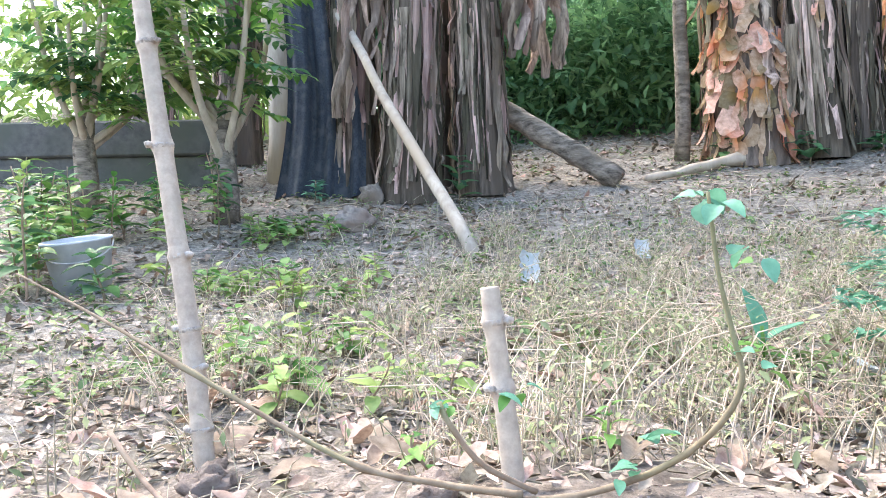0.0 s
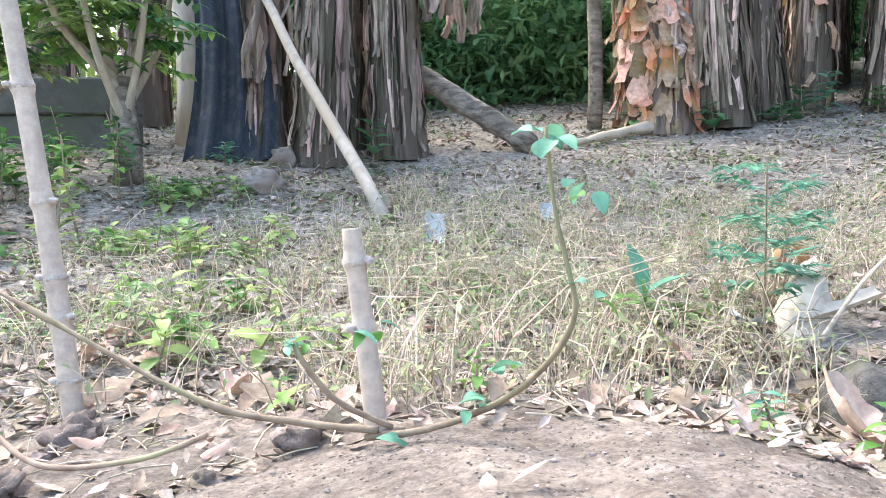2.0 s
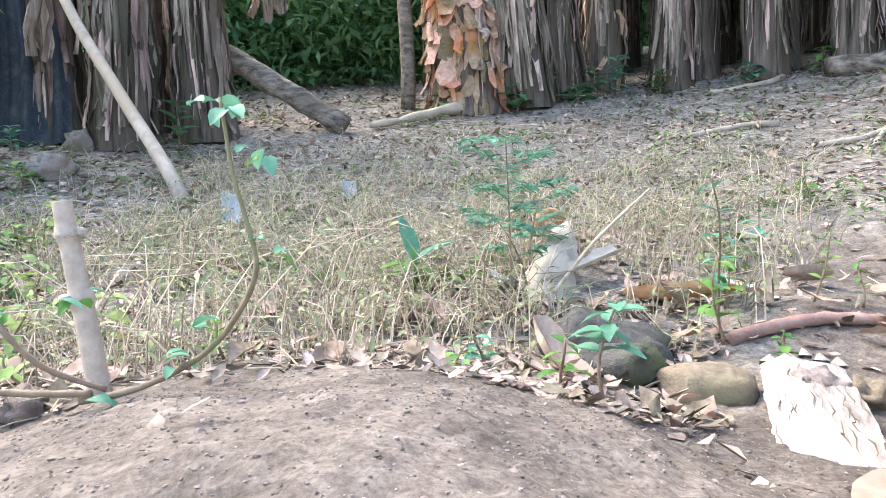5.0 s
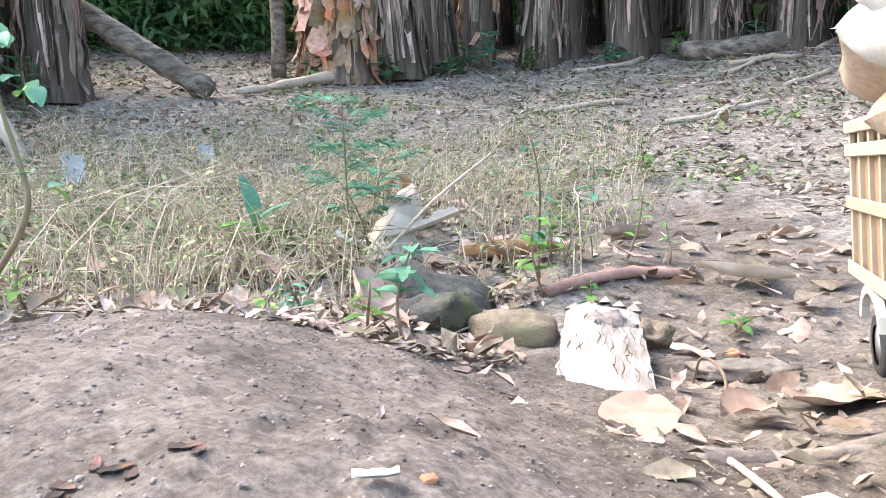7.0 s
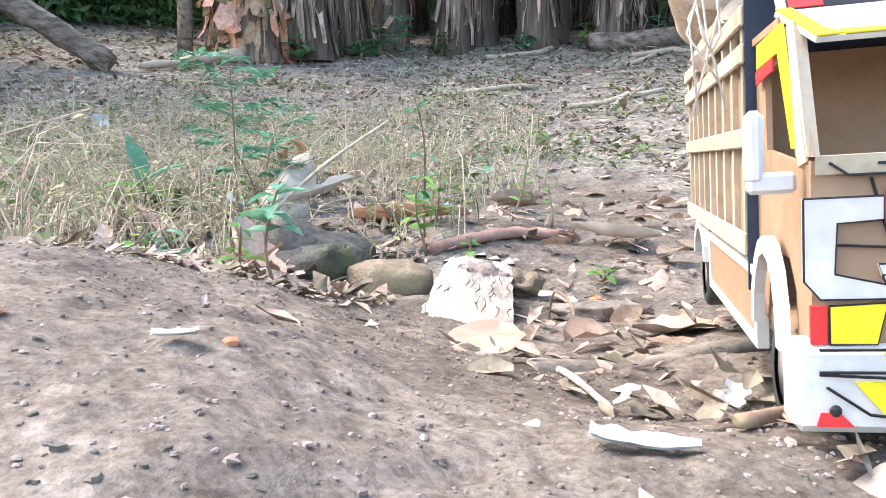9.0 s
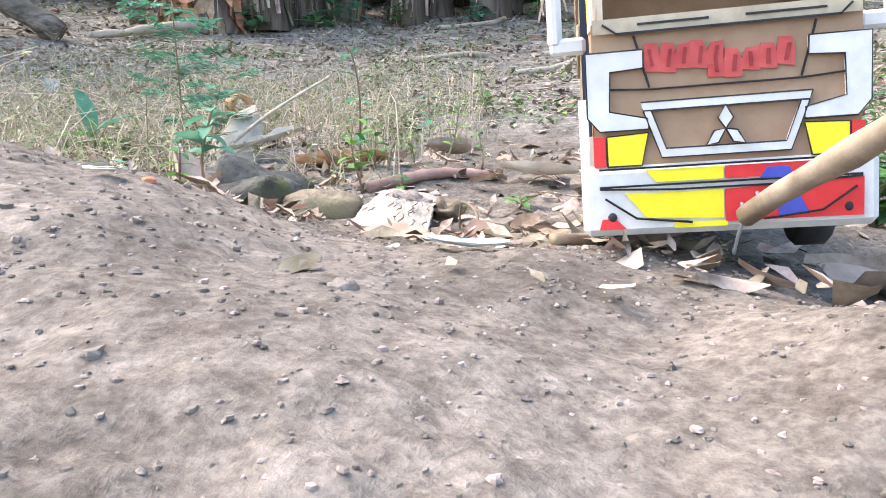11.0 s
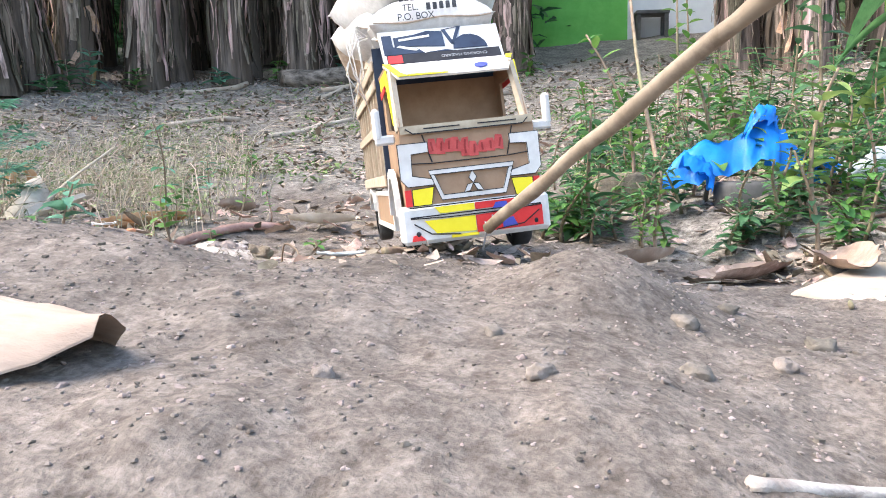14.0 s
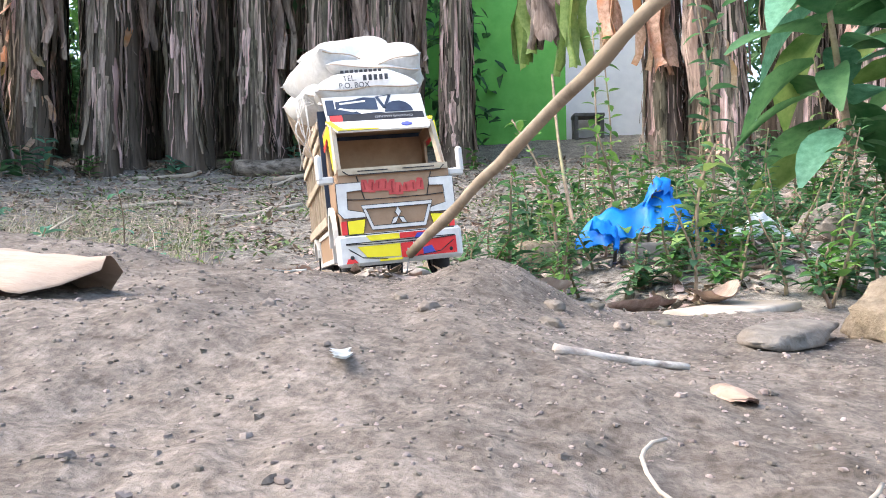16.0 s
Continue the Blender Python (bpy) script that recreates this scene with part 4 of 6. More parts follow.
net()
tree = thing("tree", on(-0.92, 4.95), "slim grey-barked tree behind the dark net", "tree")
part("trunk", Build().tube([(0.03 * math.sin(k), 0, -0.05 + 0.3 * k) for k in range(10)], [0.11 - 0.004 * k for k in range(10)], 14), POLE, tree)
tree = thing("tree", on(1.72, 4.98), "thin dark upright tree by the flaky banana trunk", "tree")
part("trunk", Build().tube([(0.012 * math.sin(k * 1.3), 0, -0.05 + 0.3 * k) for k in range(11)], [0.052 - 0.002 * k for k in range(11)], 10), LOG, tree)

# leaning pole and logs
pa, pb = Vector((0.21, 2.95, gz(0.21, 2.95) - 0.02)), Vector((-0.45, 4.40, 1.53))
tagged(part("pole", Build().tube([pa.lerp(pb, k / 10) + Vector((0.008 * math.sin(k * 0.9), 0, 0.006 * math.sin(k * 1.7))) for k in range(15)], [0.030 - 0.0006 * k for k in range(15)], 10), POLE), "pale weathered pole leaning against the banana trunks", "pole")
la, lb = Vector((1.14, 4.36, gz(1.14, 4.36) + 0.03)), Vector((0.46, 4.66, 1.06))
b = Build().tube([la.lerp(lb, k / 12) for k in range(13)], [0.066 + 0.007 * math.sin(k * 1.9) for k in range(13)], 14, rough=0.13)
tagged(part("log", b, LOG), "rotting grey log leaning down from the trunks", "log")
b = Build().tube([(1.30 + 1.25 * k / 12, 4.40 + 0.36 * k / 12, gz(1.30 + 1.25 * k / 12, 4.40 + 0.36 * k / 12) + 0.03 + 0.07 * (k / 12) ** 2) for k in range(13)], [0.018 + 0.036 * k / 12 + 0.006 * math.sin(k * 2.3) for k in range(13)], 14, rough=0.16)
tagged(part("log", b, POLE), "long dry fallen stem lying before the trunks", "log")
b = Build().tube([(4.25 + 0.75 * k / 8, 3.80 - 0.30 * k / 8, gz(4.25 + 0.75 * k / 8, 3.80 - 0.30 * k / 8) + 0.06) for k in range(9)], 0.075, 12, rough=0.08)
tagged(part("log", b, LOG), "short grey log lying before the grove", "log")
for i, (x, y, ln, a, r) in enumerate(((5.0, 3.3, 0.6, 20, 0.02), (4.7, 3.2, 0.5, 160, 0.018), (3.4, 3.9, 0.7, 10, 0.02), (3.0, 2.9, 0.5, 170, 0.015), (3.8, 2.6, 0.6, 15, 0.016), (3.3, 2.3, 0.55, 165, 0.014), (4.2, 2.2, 0.7, 5, 0.016), (2.8, 2.2, 0.4, 30, 0.012), (4.6, 2.0, 0.6, 150, 0.018), (4.0, 3.2, 0.6, 12, 0.018))):
    d = Vector((math.cos(radians(a)), math.sin(radians(a)), 0))
    pts = [(x + d.x * ln * k / 5, y + d.y * ln * k / 5, gz(x + d.x * ln * k / 5, y + d.y * ln * k / 5) + r * 0.7) for k in range(6)]
    tagged(part("fallen_stem", Build().tube(pts, [r * U(0.8, 1.2) for _ in pts], 8), POLE), "dry pale fallen stem on the litter", "stem", "fallen stems on the slope")

# ---- stakes ----
def stake(a, c, r, nodes, label, lean):
    ob = thing("stake", pose(*a), label, "stake")
    a, c = Vector(a), Vector(c)
    ln = (c - a).length
    pts, rad = [], []
    for k in range(121):
        t = k / 120
        pts.append((c - a) * t + Vector((lean * math.sin(t * 5), 0, 0)))
        rad.append(r * (1.08 - 0.22 * t) + sum(0.0028 * math.exp(-((t - q) * ln / 0.008) ** 2) for q in nodes))
    part("stem", Build().tube(pts, rad, 12), CANE, ob)
    for i, q in enumerate(nodes):
        p = (c - a) * q + Vector((lean * math.sin(q * 5), 0, 0))
        up = (c - a).normalized()
        rr = r * (1.08 - 0.22 * q) + 0.0026
        part("node_ring", Build().tube([p - up * 0.004, p, p + up * 0.0025], [rr * 0.96, rr * 1.02, rr * 0.98], 14, rough=0.06), BARKW, ob, "pale ring at a cane joint")
        s = 1 if i % 2 else -1
        part("bud_scar", Build().blob(p + Vector((s * r * 1.15, -r * 0.5, 0.002)), (0.0075, 0.007, 0.005), 0.4, 3, (8, 6)), BARKW, ob)


stake((-0.290, 1.015, 0.0), (-0.388, 1.080, 0.80), 0.0138, (0.135, 0.24, 0.305, 0.43, 0.62, 0.8), "tall grey-brown cane stake stuck in the soil", 0.004)
stake((0.100, 0.762, 0.07), (0.076, 0.771, 0.318), 0.0117, (0.58, 0.86), "short cut cane stake with a pale top", 0.001)

# ---- woody creeper ----
vine = thing("creeper", pose(0, 0, 0), "woody creeper stem with wilted green tips", "creeper")
def curve(pts, n=6):
    """A smooth line through points."""
    p = [Vector(q) for q in pts]
    out = []
    for i in range(len(p) - 1):
        a, b_, c, d = p[max(i - 1, 0)], p[i], p[i + 1], p[min(i + 2, len(p) - 1)]
        for k in range(n):
            t = k / n
            out.append(0.5 * (2 * b_ + (c - a) * t + (2 * a - 5 * b_ + 4 * c - d) * t * t + (3 * b_ - a - 3 * c + d) * t ** 3))
    return out + [p[-1]]


path_a = curve([(-0.50, 0.95, 0.33), (-0.364, 0.883, 0.276), (-0.244, 0.818, 0.226), (-0.075, 0.746, 0.150), (0.02, 0.72, 0.133), (0.097, 0.699, 0.128)])
part("stem", Build().tube(path_a, [0.0014 + 0.0026 * (k / len(path_a)) + (0.0015 if k in (11, 12, 19) else 0) for k in range(len(path_a))], 8, rough=0.12), WOODY, vine)
path_b = curve([(0.085, 0.705, 0.120), (0.143, 0.674, 0.135), (0.203, 0.632, 0.171), (0.235, 0.59, 0.215), (0.252, 0.573, 0.258), (0.246, 0.577, 0.30), (0.237, 0.58, 0.344), (0.231, 0.585, 0.407)])
part("stem", Build().tube(path_b, [0.0038 - 0.0024 * k / len(path_b) for k in range(len(path_b))], 8, rough=0.14), WOODY, vine)
path_c = curve([(-0.33, 0.80, 0.17), (-0.27, 0.75, 0.125), (-0.21, 0.71, 0.105), (-0.12, 0.69, 0.115), (-0.06, 0.69, 0.135)])
part("stem", Build().tube(path_c, 0.0028, 6, rough=0.12), WOODY, vine)
path_d = curve([(0.11, 0.70, 0.13), (0.06, 0.69, 0.16), (0.03, 0.68, 0.20), (0.02, 0.69, 0.22)])
part("stem", Build().tube(path_d, 0.003, 6, rough=0.15), WOODY, vine)
random.seed(31)
for c, k, s in (((0.231, 0.585, 0.405), 9, 0.020), ((0.262, 0.57, 0.275), 3, 0.018), ((0.18, 0.65, 0.17), 4, 0.022), ((0.09, 0.69, 0.225), 4, 0.018), ((0.215, 0.62, 0.20), 3, 0.024), ((0.12, 0.68, 0.12), 5, 0.02), ((0.02, 0.69, 0.215), 5, 0.014), ((0.255, 0.575, 0.36), 4, 0.02)):
    for _ in range(k):
        m = Matrix.Translation(Vector(c) + Vector((U(-0.015, 0.015), U(-0.015, 0.015), U(-0.01, 0.01)))) @ pose(0, 0, 0, U(-40, 40), U(-30, 30), U(0, 360))
        part("leaf", Build().leaf(m, s * U(0.8, 1.4), s * U(0.5, 0.9), 4, 0.4, 0.4), BLUEG if random.random() < 0.7 else GREEN, vine)

# ---- bucket ----
BUCKET = mat("faded_grey_plastic", (0.42, 0.44, 0.50), (0.55, 0.57, 0.62), 20, 0.5, 0.1, (0.36, 0.38, 0.43))
bucket = thing("bucket", on(-1.12, 2.50, 20, 0.0, 4, -6), "faded grey plastic bucket tilted in the weeds", "bucket")
n = 24
prof = [(0.0, 0.0), (0.085, 0.0), (0.105, 0.165), (0.111, 0.168), (0.111, 0.175), (0.104, 0.175), (0.100, 0.168), (0.081, 0.008), (0.0, 0.008)]
v = [(r * math.cos(2 * math.pi * j / n), r * math.sin(2 * math.pi * j / n), z) for r, z in prof for j in range(n)]
f = [(i * n + j, i * n + (j + 1) % n, (i + 1) * n + (j + 1) % n, (i + 1) * n + j) for i in range(len(prof) - 1) for j in range(n)]
part("body", Build().add(v, f), BUCKET, bucket)
part("handle", Build().tube([(0.112 * math.cos(a), -0.03 - 0.10 * math.sin(a), 0.16 - 0.05 * math.sin(a)) for a in [math.pi * k / 12 for k in range(13)]], 0.003, 6), GREYP, bucket, "thin wire handle")


# ---- stones ----
def stone(x, y, r, rz, material, label, up=0.0, lump=0.25, freq=1.6, seed=0, name="stone", tilt=0):
    b = Build().blob((0, 0, 0), r, lump, freq, (26, 16), 0.25, seed, 0.7 if material is MOSSY else 0.8)
    for i, p in enumerate(b.v):
        q = Vector(p)
        b.v[i] = tuple(q * (1 + 0.14 * noise.noise(q * 22 + Vector((seed, 0, 0))) + 0.07 * noise.noise(q * 60 + Vector((seed, 3, 0)))))
    return tagged(part(name, b, material, m=on(x, y, rz, up, tilt)), label, "stone", "stones on the soil")


stone(0.81, 0.90, (0.085, 0.10, 0.06), 55, MOSSY, "dark mossy stone half sunk in litter", 0.012, 0.25, 1.2, 2, "stone", 22)
stone(0.75, 0.80, (0.045, 0.07, 0.04), 30, MOSSY, "dark mossy stone half sunk in litter", 0.0, 0.25, 1.3, 5, "stone", -14)
OVAL = mat("brown_stone", (0.15, 0.115, 0.08), (0.31, 0.25, 0.18), 60, 0.9, 1.0, (0.27, 0.235, 0.14), dist=0.006)
stone(0.83, 0.70, (0.065, 0.04, 0.03), -28, OVAL, "oval brown stone among fallen leaves", 0.012, 0.12, 1.5, 1)
stone(0.99, 0.43, (0.060, 0.026, 0.013), -30, STONE, "low dark stone in the soil", 0.008, 0.3, 1.8, 7)
stone(-0.29, 4.22, (0.07, 0.06, 0.07), 0, STONE, "grey stone at the foot of the trunks", 0.03, 0.3, 1.7, 9)
stone(-0.31, 3.45, (0.09, 0.06, 0.06), 15, STONE, "grey stone in the garden litter", 0.03, 0.3, 1.7, 12)
stone(0.71, -0.67, (0.06, 0.05, 0.042), 20, OVAL, "brown stone at the soil's edge", 0.018, 0.3, 1.6, 16)
stone(0.60, -0.57, (0.11, 0.03, 0.011), -8, STONE, "flat grey slab of stone on the soil", 0.008, 0.2, 1.8, 18)
stone(1.78, 0.50, (0.035, 0.03, 0.03), 0, OVAL, "round brown stone on the path", 0.01, 0.15, 1.6, 19)
stone(0.93, 0.62, (0.04, 0.03, 0.028), 0, STONE, "broken stone beside the white bark", 0.01, 0.4, 2.2, 23)
stone(1.00, 0.60, (0.03, 0.025, 0.022), 40, OVAL, "broken stone beside the white bark", 0.01, 0.4, 2.2, 24)
for i, (x, y, s) in enumerate(((1.75, -0.55, 0.08), (1.85, -0.02, 0.05), (2.3, 0.1, 0.09), (2.6, -0.3, 0.10), (3.3, 0.2, 0.11), (3.6, -0.4, 0.12))):
    stone(x, y, (s, s * 0.7, s * 0.7), i * 40, STONE, "grey stone among the weeds", s * 0.2, 0.35, 1.6, 30 + i)
PEB = [(0.417, 0.135, 0.0058, 3), (0.405, -0.278, 0.009, 0), (0.449, -0.40, 0.014, 0), (0.343, -0.344, 0.012, 0), (0.52, -0.44, 0.013, 0), (0.56, -0.36, 0.015, 0), (0.62, -0.45, 0.017, 0), (0.438, -0.075, 0.008, 0), (0.27, -0.25, 0.010, 0), (0.66, -0.37, 0.012, 0), (0.98, 0.31, 0.012, 3), (0.9, -0.3, 0.014, 0), (0.80, 0.12, 0.010, 0), (1.05, 0.5, 0.014, 3), (1.46, 0.22, 0.016, 3)]
REDP = mat("red_brick_chip", (0.42, 0.17, 0.09), (0.55, 0.26, 0.15), 40, 0.9, 0.4)
for i, (x, y, s, c) in enumerate(PEB):
    stone(x, y, (s * 0.75, s * 0.58, s * 0.45), i * 50, REDP if c else STONE, "reddish brick chip on the soil" if c else "small grey-brown pebble on the soil", s * 0.05, 0.3, 1.8, 50 + i, "pebble")


# ---- fallen leaves, bark and scraps ----
def sheet(ln, wd, curl, bend, ragged, seed, tip=0.9, th=0.0012):
    """A leaf or scrap along y: curled across, bent along, with ragged edges and a thickness."""
    b, nu, nv = Build(), 16, 9
    v, f = [], []
    for i in range(nu + 1):
        t = i / nu
        e = math.sin(math.pi * min(1, max(0.0, 0.05 + tip * t))) ** 0.6 if tip else 1.0
        for j in range(nv):
            q = j / (nv - 1) * 2 - 1
            k = 1 + ragged * noise.noise(Vector((t * 7, q * 2 + seed, seed)))
            a = q * curl
            hw = wd / 2 * e * k
            x = hw * (math.sin(a) / curl if curl else q)
            z = hw * ((1 - math.cos(a)) / curl if curl else 0) + bend * ln * (t - 0.5) ** 2 * 2 + 0.08 * wd * noise.noise(Vector((t * 3, q, seed)))
            v.append((x, (t - 0.5) * ln, z))
    for i in range(nu):
        for j in range(nv - 1):
            a = i * nv + j
            f.append((a, a + nv, a + nv + 1, a + 1))
    k = len(v)
    return b.add(v + [(x, y, z - th) for x, y, z in v], f[:] + [tuple(k + q for q in g[::-1]) for g in f])


def scrap(name, x, y, rz, ln, wd, curl, bend, ragged, material, label, category, group="", up=0.006, rx=0, ry=0, tip=0.9, seed=1.0, rib=False):
    m = on(x, y, rz, up, rx, ry)
    ob = part(name, sheet(ln, wd, curl, bend, ragged, seed, tip), material, m=m)
    if rib:
        part("midrib", Build().tube([(0, ln * (t / 8 - 0.5), bend * ln * (t / 8 - 0.5) ** 2 * 2) for t in range(9)], [0.0018 - 0.00016 * t for t in range(9)], 5), WOODY, ob)
    return tagged(ob, label, category, group)


PALE = mat("pale_dry_leaf", (0.30, 0.22, 0.175), (0.50, 0.40, 0.33), 55, 0.8, 0.7, (0.42, 0.285, 0.215), trans=0.05, dist=0.003)
CREAM = mat("cream_dry_leaf", (0.50, 0.43, 0.35), (0.70, 0.63, 0.54), 30, 0.75, 0.2, trans=0.15, dist=0.002)
TAN = mat("tan_dry_leaf", (0.44, 0.25, 0.12), (0.60, 0.40, 0.24), 25, 0.75, 0.3, (0.40, 0.20, 0.09), trans=0.15, dist=0.002)
PLAST = mat("thin_white_plastic", (0.38, 0.41, 0.43), (0.58, 0.61, 0.62), 50, 0.35, 0.3, trans=0.2, dist=0.002)
FL = "fallen leaves on the soil"
BUFF = mat("buff_dry_leaf", (0.27, 0.20, 0.155), (0.52, 0.415, 0.345), 70, 0.8, 0.8, (0.42, 0.31, 0.24), stretch=(1, 0.3, 1), trans=0.05, dist=0.003)
scrap("dry_leaf", 0.176, -0.094, 22, 0.150, 0.112, -1.15, -0.04, 0.32, BUFF, "large curled buff dry leaf on the mound", "leaf", FL, 0.024, 3, 6, 0.90, 2.2)
scrap("dry_leaf", 1.295, 0.70, 200, 0.17, 0.07, 1.0, 0.12, 0.2, CREAM, "cream dry leaf lying curled on the soil", "leaf", FL, 0.022, 0, -18, 0.9, 3.1)
scrap("dry_leaf", 0.942, 0.285, 70, 0.10, 0.075, 0.5, 0.1, 0.4, PALE, "pale dry leaf on the path", "leaf", FL, 0.008, 0, 6, 0.9, 4.4, True)
scrap("dry_leaf", 0.99, 0.145, 40, 0.085, 0.065, 0.6, 0.1, 0.15, CREAM, "cream oval dry leaf on the path", "leaf", FL, 0.010, 20, 8, 0.9, 5.2, True)
scrap("dry_leaf", 1.09, 1.06, 60, 0.17, 0.075, 1.9, 0.1, 0.2, TAN, "rolled orange-brown dry leaf", "leaf", FL, 0.018, 0, 10, 0.9, 6.2)
scrap("dry_leaf", 1.02, 1.10, 40, 0.10, 0.06, 1.9, 0.1, 0.2, TAN, "rolled orange-brown dry leaf", "leaf", FL, 0.016, 0, -10, 0.9, 7.2)
scrap("dry_leaf", 1.32, 1.02, 100, 0.14, 0.08, 1.3, 0.1, 0.2, PALE, "folded pale dry leaf by the stones", "leaf", FL, 0.018, 8, 20, 0.9, 8.2)
scrap("dry_leaf", 0.725, 0.325, -50, 0.115, 0.07, 0.12, 0.02, 0.12, mat("pinkish_dry_leaf", (0.34, 0.225, 0.17), (0.46, 0.335, 0.27), 30, 0.75, 0.3, trans=0.1), "pinkish brown dry leaf under the white bark", "leaf", FL, 0.004, 0, 0, 0.9, 9.2)
scrap("dry_leaf", 0.66, 0.80, 20, 0.14, 0.09, 1.0, 0.2, 0.5, PALE, "torn pale dry leaf standing on edge", "leaf", FL, 0.03, 35, 25, 0.9, 10.2)
scrap("dry_leaf", 0.86, -0.18, 60, 0.20, 0.08, 0.8, 0.08, 0.4, PALE, "long torn pale dry leaf on the litter", "leaf", FL, 0.012, 0, 8, 0.8, 11.2)
scrap("dry_leaf", 0.95, -0.10, 20, 0.16, 0.07, 0.9, 0.08, 0.4, DRY, "torn brown dry leaf on the litter", "leaf", FL, 0.012, 0, -8, 0.8, 12.2)
scrap("dry_leaf", 1.08, -0.30, 70, 0.20, 0.08, 0.8, 0.08, 0.4, DRY, "torn brown dry leaf on the litter", "leaf", FL, 0.012, 0, 8, 0.8, 13.2)
scrap("dry_leaf", 1.12, -0.42, 110, 0.16, 0.09, 1.2, 0.1, 0.4, PALE, "curled pinkish brown dry leaf by the weeds", "leaf", FL, 0.014, 0, 10, 0.85, 13.9)
scrap("dry_leaf", 0.285, -0.572, -55, 0.042, 0.026, -1.2, -0.1, 0.5, DRY, "small grey-brown curled leaf on the soil", "leaf", FL, 0.007, 0, 10, 0.9, 14.2)
scrap("bract", 0.95, 1.34, -32, 0.34, 0.125, -1.3, -0.06, 0.7, CREAM, "cream peeled banana sheath leaning on the weeds", "sheath", "", 0.070, 24, 14, 0.95, 15.2)
scrap("bract", 0.99, 1.30, -75, 0.24, 0.055, 1.2, 0.05, 0.3, CREAM, "cream peeled banana sheath lying in the weeds", "sheath", "", 0.045, 10, 0, 0.6, 15.9)
part_knot = part("husk_knot", Build().tube([(1.035 + 0.028 * math.cos(a), 1.535, 0.19 + 0.035 * math.sin(a)) for a in [k * 0.42 - 0.4 for k in range(10)]], [0.010 + 0.004 * math.sin(k) for k in range(10)], 9, rough=0.1), TAN)
tagged(part_knot, "rolled brown husk end on the peeled sheath", "husk")
scrap("plastic_scrap", 0.84, 1.38, 30, 0.09, 0.045, 0.9, 0.3, 0.5, PLAST, "crumpled bluish white plastic scrap in the weeds", "plastic", "", 0.014, 10, 10, 0.0, 16.2)
scrap("plastic_scrap", 0.34, 2.42, 0, 0.12, 0.07, 0.9, 0.4, 0.6, PLAST, "crumpled white plastic scrap in the dry grass", "plastic", "", 0.04, 50, 10, 0.0, 17.2)
scrap("plastic_scrap", 0.80, 2.75, 0, 0.10, 0.06, 0.9, 0.4, 0.6, PLAST, "crumpled white plastic scrap in the dry grass", "plastic", "", 0.03, 40, 10, 0.0, 17.9)
scrap("plastic_scrap", 0.70, 0.04, -60, 0.05, 0.014, 0.5, 0.05, 0.6, PLAST, "flattened white plastic strip on the soil", "plastic", "", 0.008, 0, 0, 0.0, 18.2)
scrap("plastic_scrap", 0.183, -0.384, -50, 0.034, 0.012, 0.4, 0.05, 0.8, PLAST, "tiny torn white plastic scrap on the soil", "plastic", "", 0.005, 0, 0, 0.5, 19.2)
scrap("plastic_scrap", 0.562, -0.007, 40, 0.05, 0.018, 0.4, 0.1, 0.6, PLAST, "flat white scrap pressed in the soil", "plastic", "", 0.005, 0, 0, 0.5, 20.2)
scrap("plastic_scrap", 0.39, 0.135, 70, 0.022, 0.007, 0.4, 0.1, 0.3, WHITE, "small white chip on the mound", "chip", "", 0.004, 0, 0, 0.0, 21.2)
scrap("plastic_scrap", 1.24, 1.13, 20, 0.07, 0.04, 0.9, 0.3, 0.5, PLAST, "crumpled white wrapper by the dry leaves", "plastic", "", 0.012, 10, 10, 0.0, 21.9)
# slab of white bark with a split tip
bark = part("bark_slab", sheet(0.35, 0.110, -0.42, -0.03, 0.12, 31.0, 0.0, 0.009), BARKW, m=on(0.875, 0.555, -39, 0.034, 2, 0))
tagged(bark, "cracked slab of white bark lying on the soil", "bark")
for i, (u, w2, ln) in enumerate(((-0.042, 0.026, 0.03), (-0.018, 0.024, 0.045), (0.004, 0.018, 0.075), (0.024, 0.022, 0.05), (0.045, 0.026, 0.035))):
    part("splinter", Build().add([(u - w2 / 2, 0.175, 0.002 - abs(u) * 0.3), (u + w2 / 2, 0.175, 0.002 - abs(u) * 0.3), (u + 0.003, 0.175 + ln, -0.008), (u - w2 / 2, 0.175, -0.004 - abs(u) * 0.3), (u + w2 / 2, 0.175, -0.004 - abs(u) * 0.3), (u + 0.003, 0.175 + ln, -0.012)], [(0, 1, 2), (5, 4, 3), (0, 2, 5, 3), (1, 4, 5, 2)]), BARKW, bark)
random.seed(77)
for i in range(26):
    x = U(-0.050, 0.050)
    y = U(-0.17, 0.02) if i % 3 else U(-0.17, 0.12)
    part("crack", Build().tube([(x + 0.0025 * math.sin(k * 1.7 + i), y + k * U(0.010, 0.019), 0.0012 - 3.6 * x * x) for k in range(5)], [0.0002, 0.0007, 0.0010, 0.0006, 0.0002], 5), LOG, bark)


def stem(name, pts, r, material, label, category, group="", n=8, rough=0.12, lift=0.5):
    """A stick that lies along points of the ground."""
    p = curve([(x, y, gz(x, y) + r * lift + dz) for x, y, dz in pts], 5)
    return tagged(part(name, Build().tube(p, [r * (1 - 0.35 * k / len(p)) for k in range(len(p))], n, rough=rough), material), label, category, group)


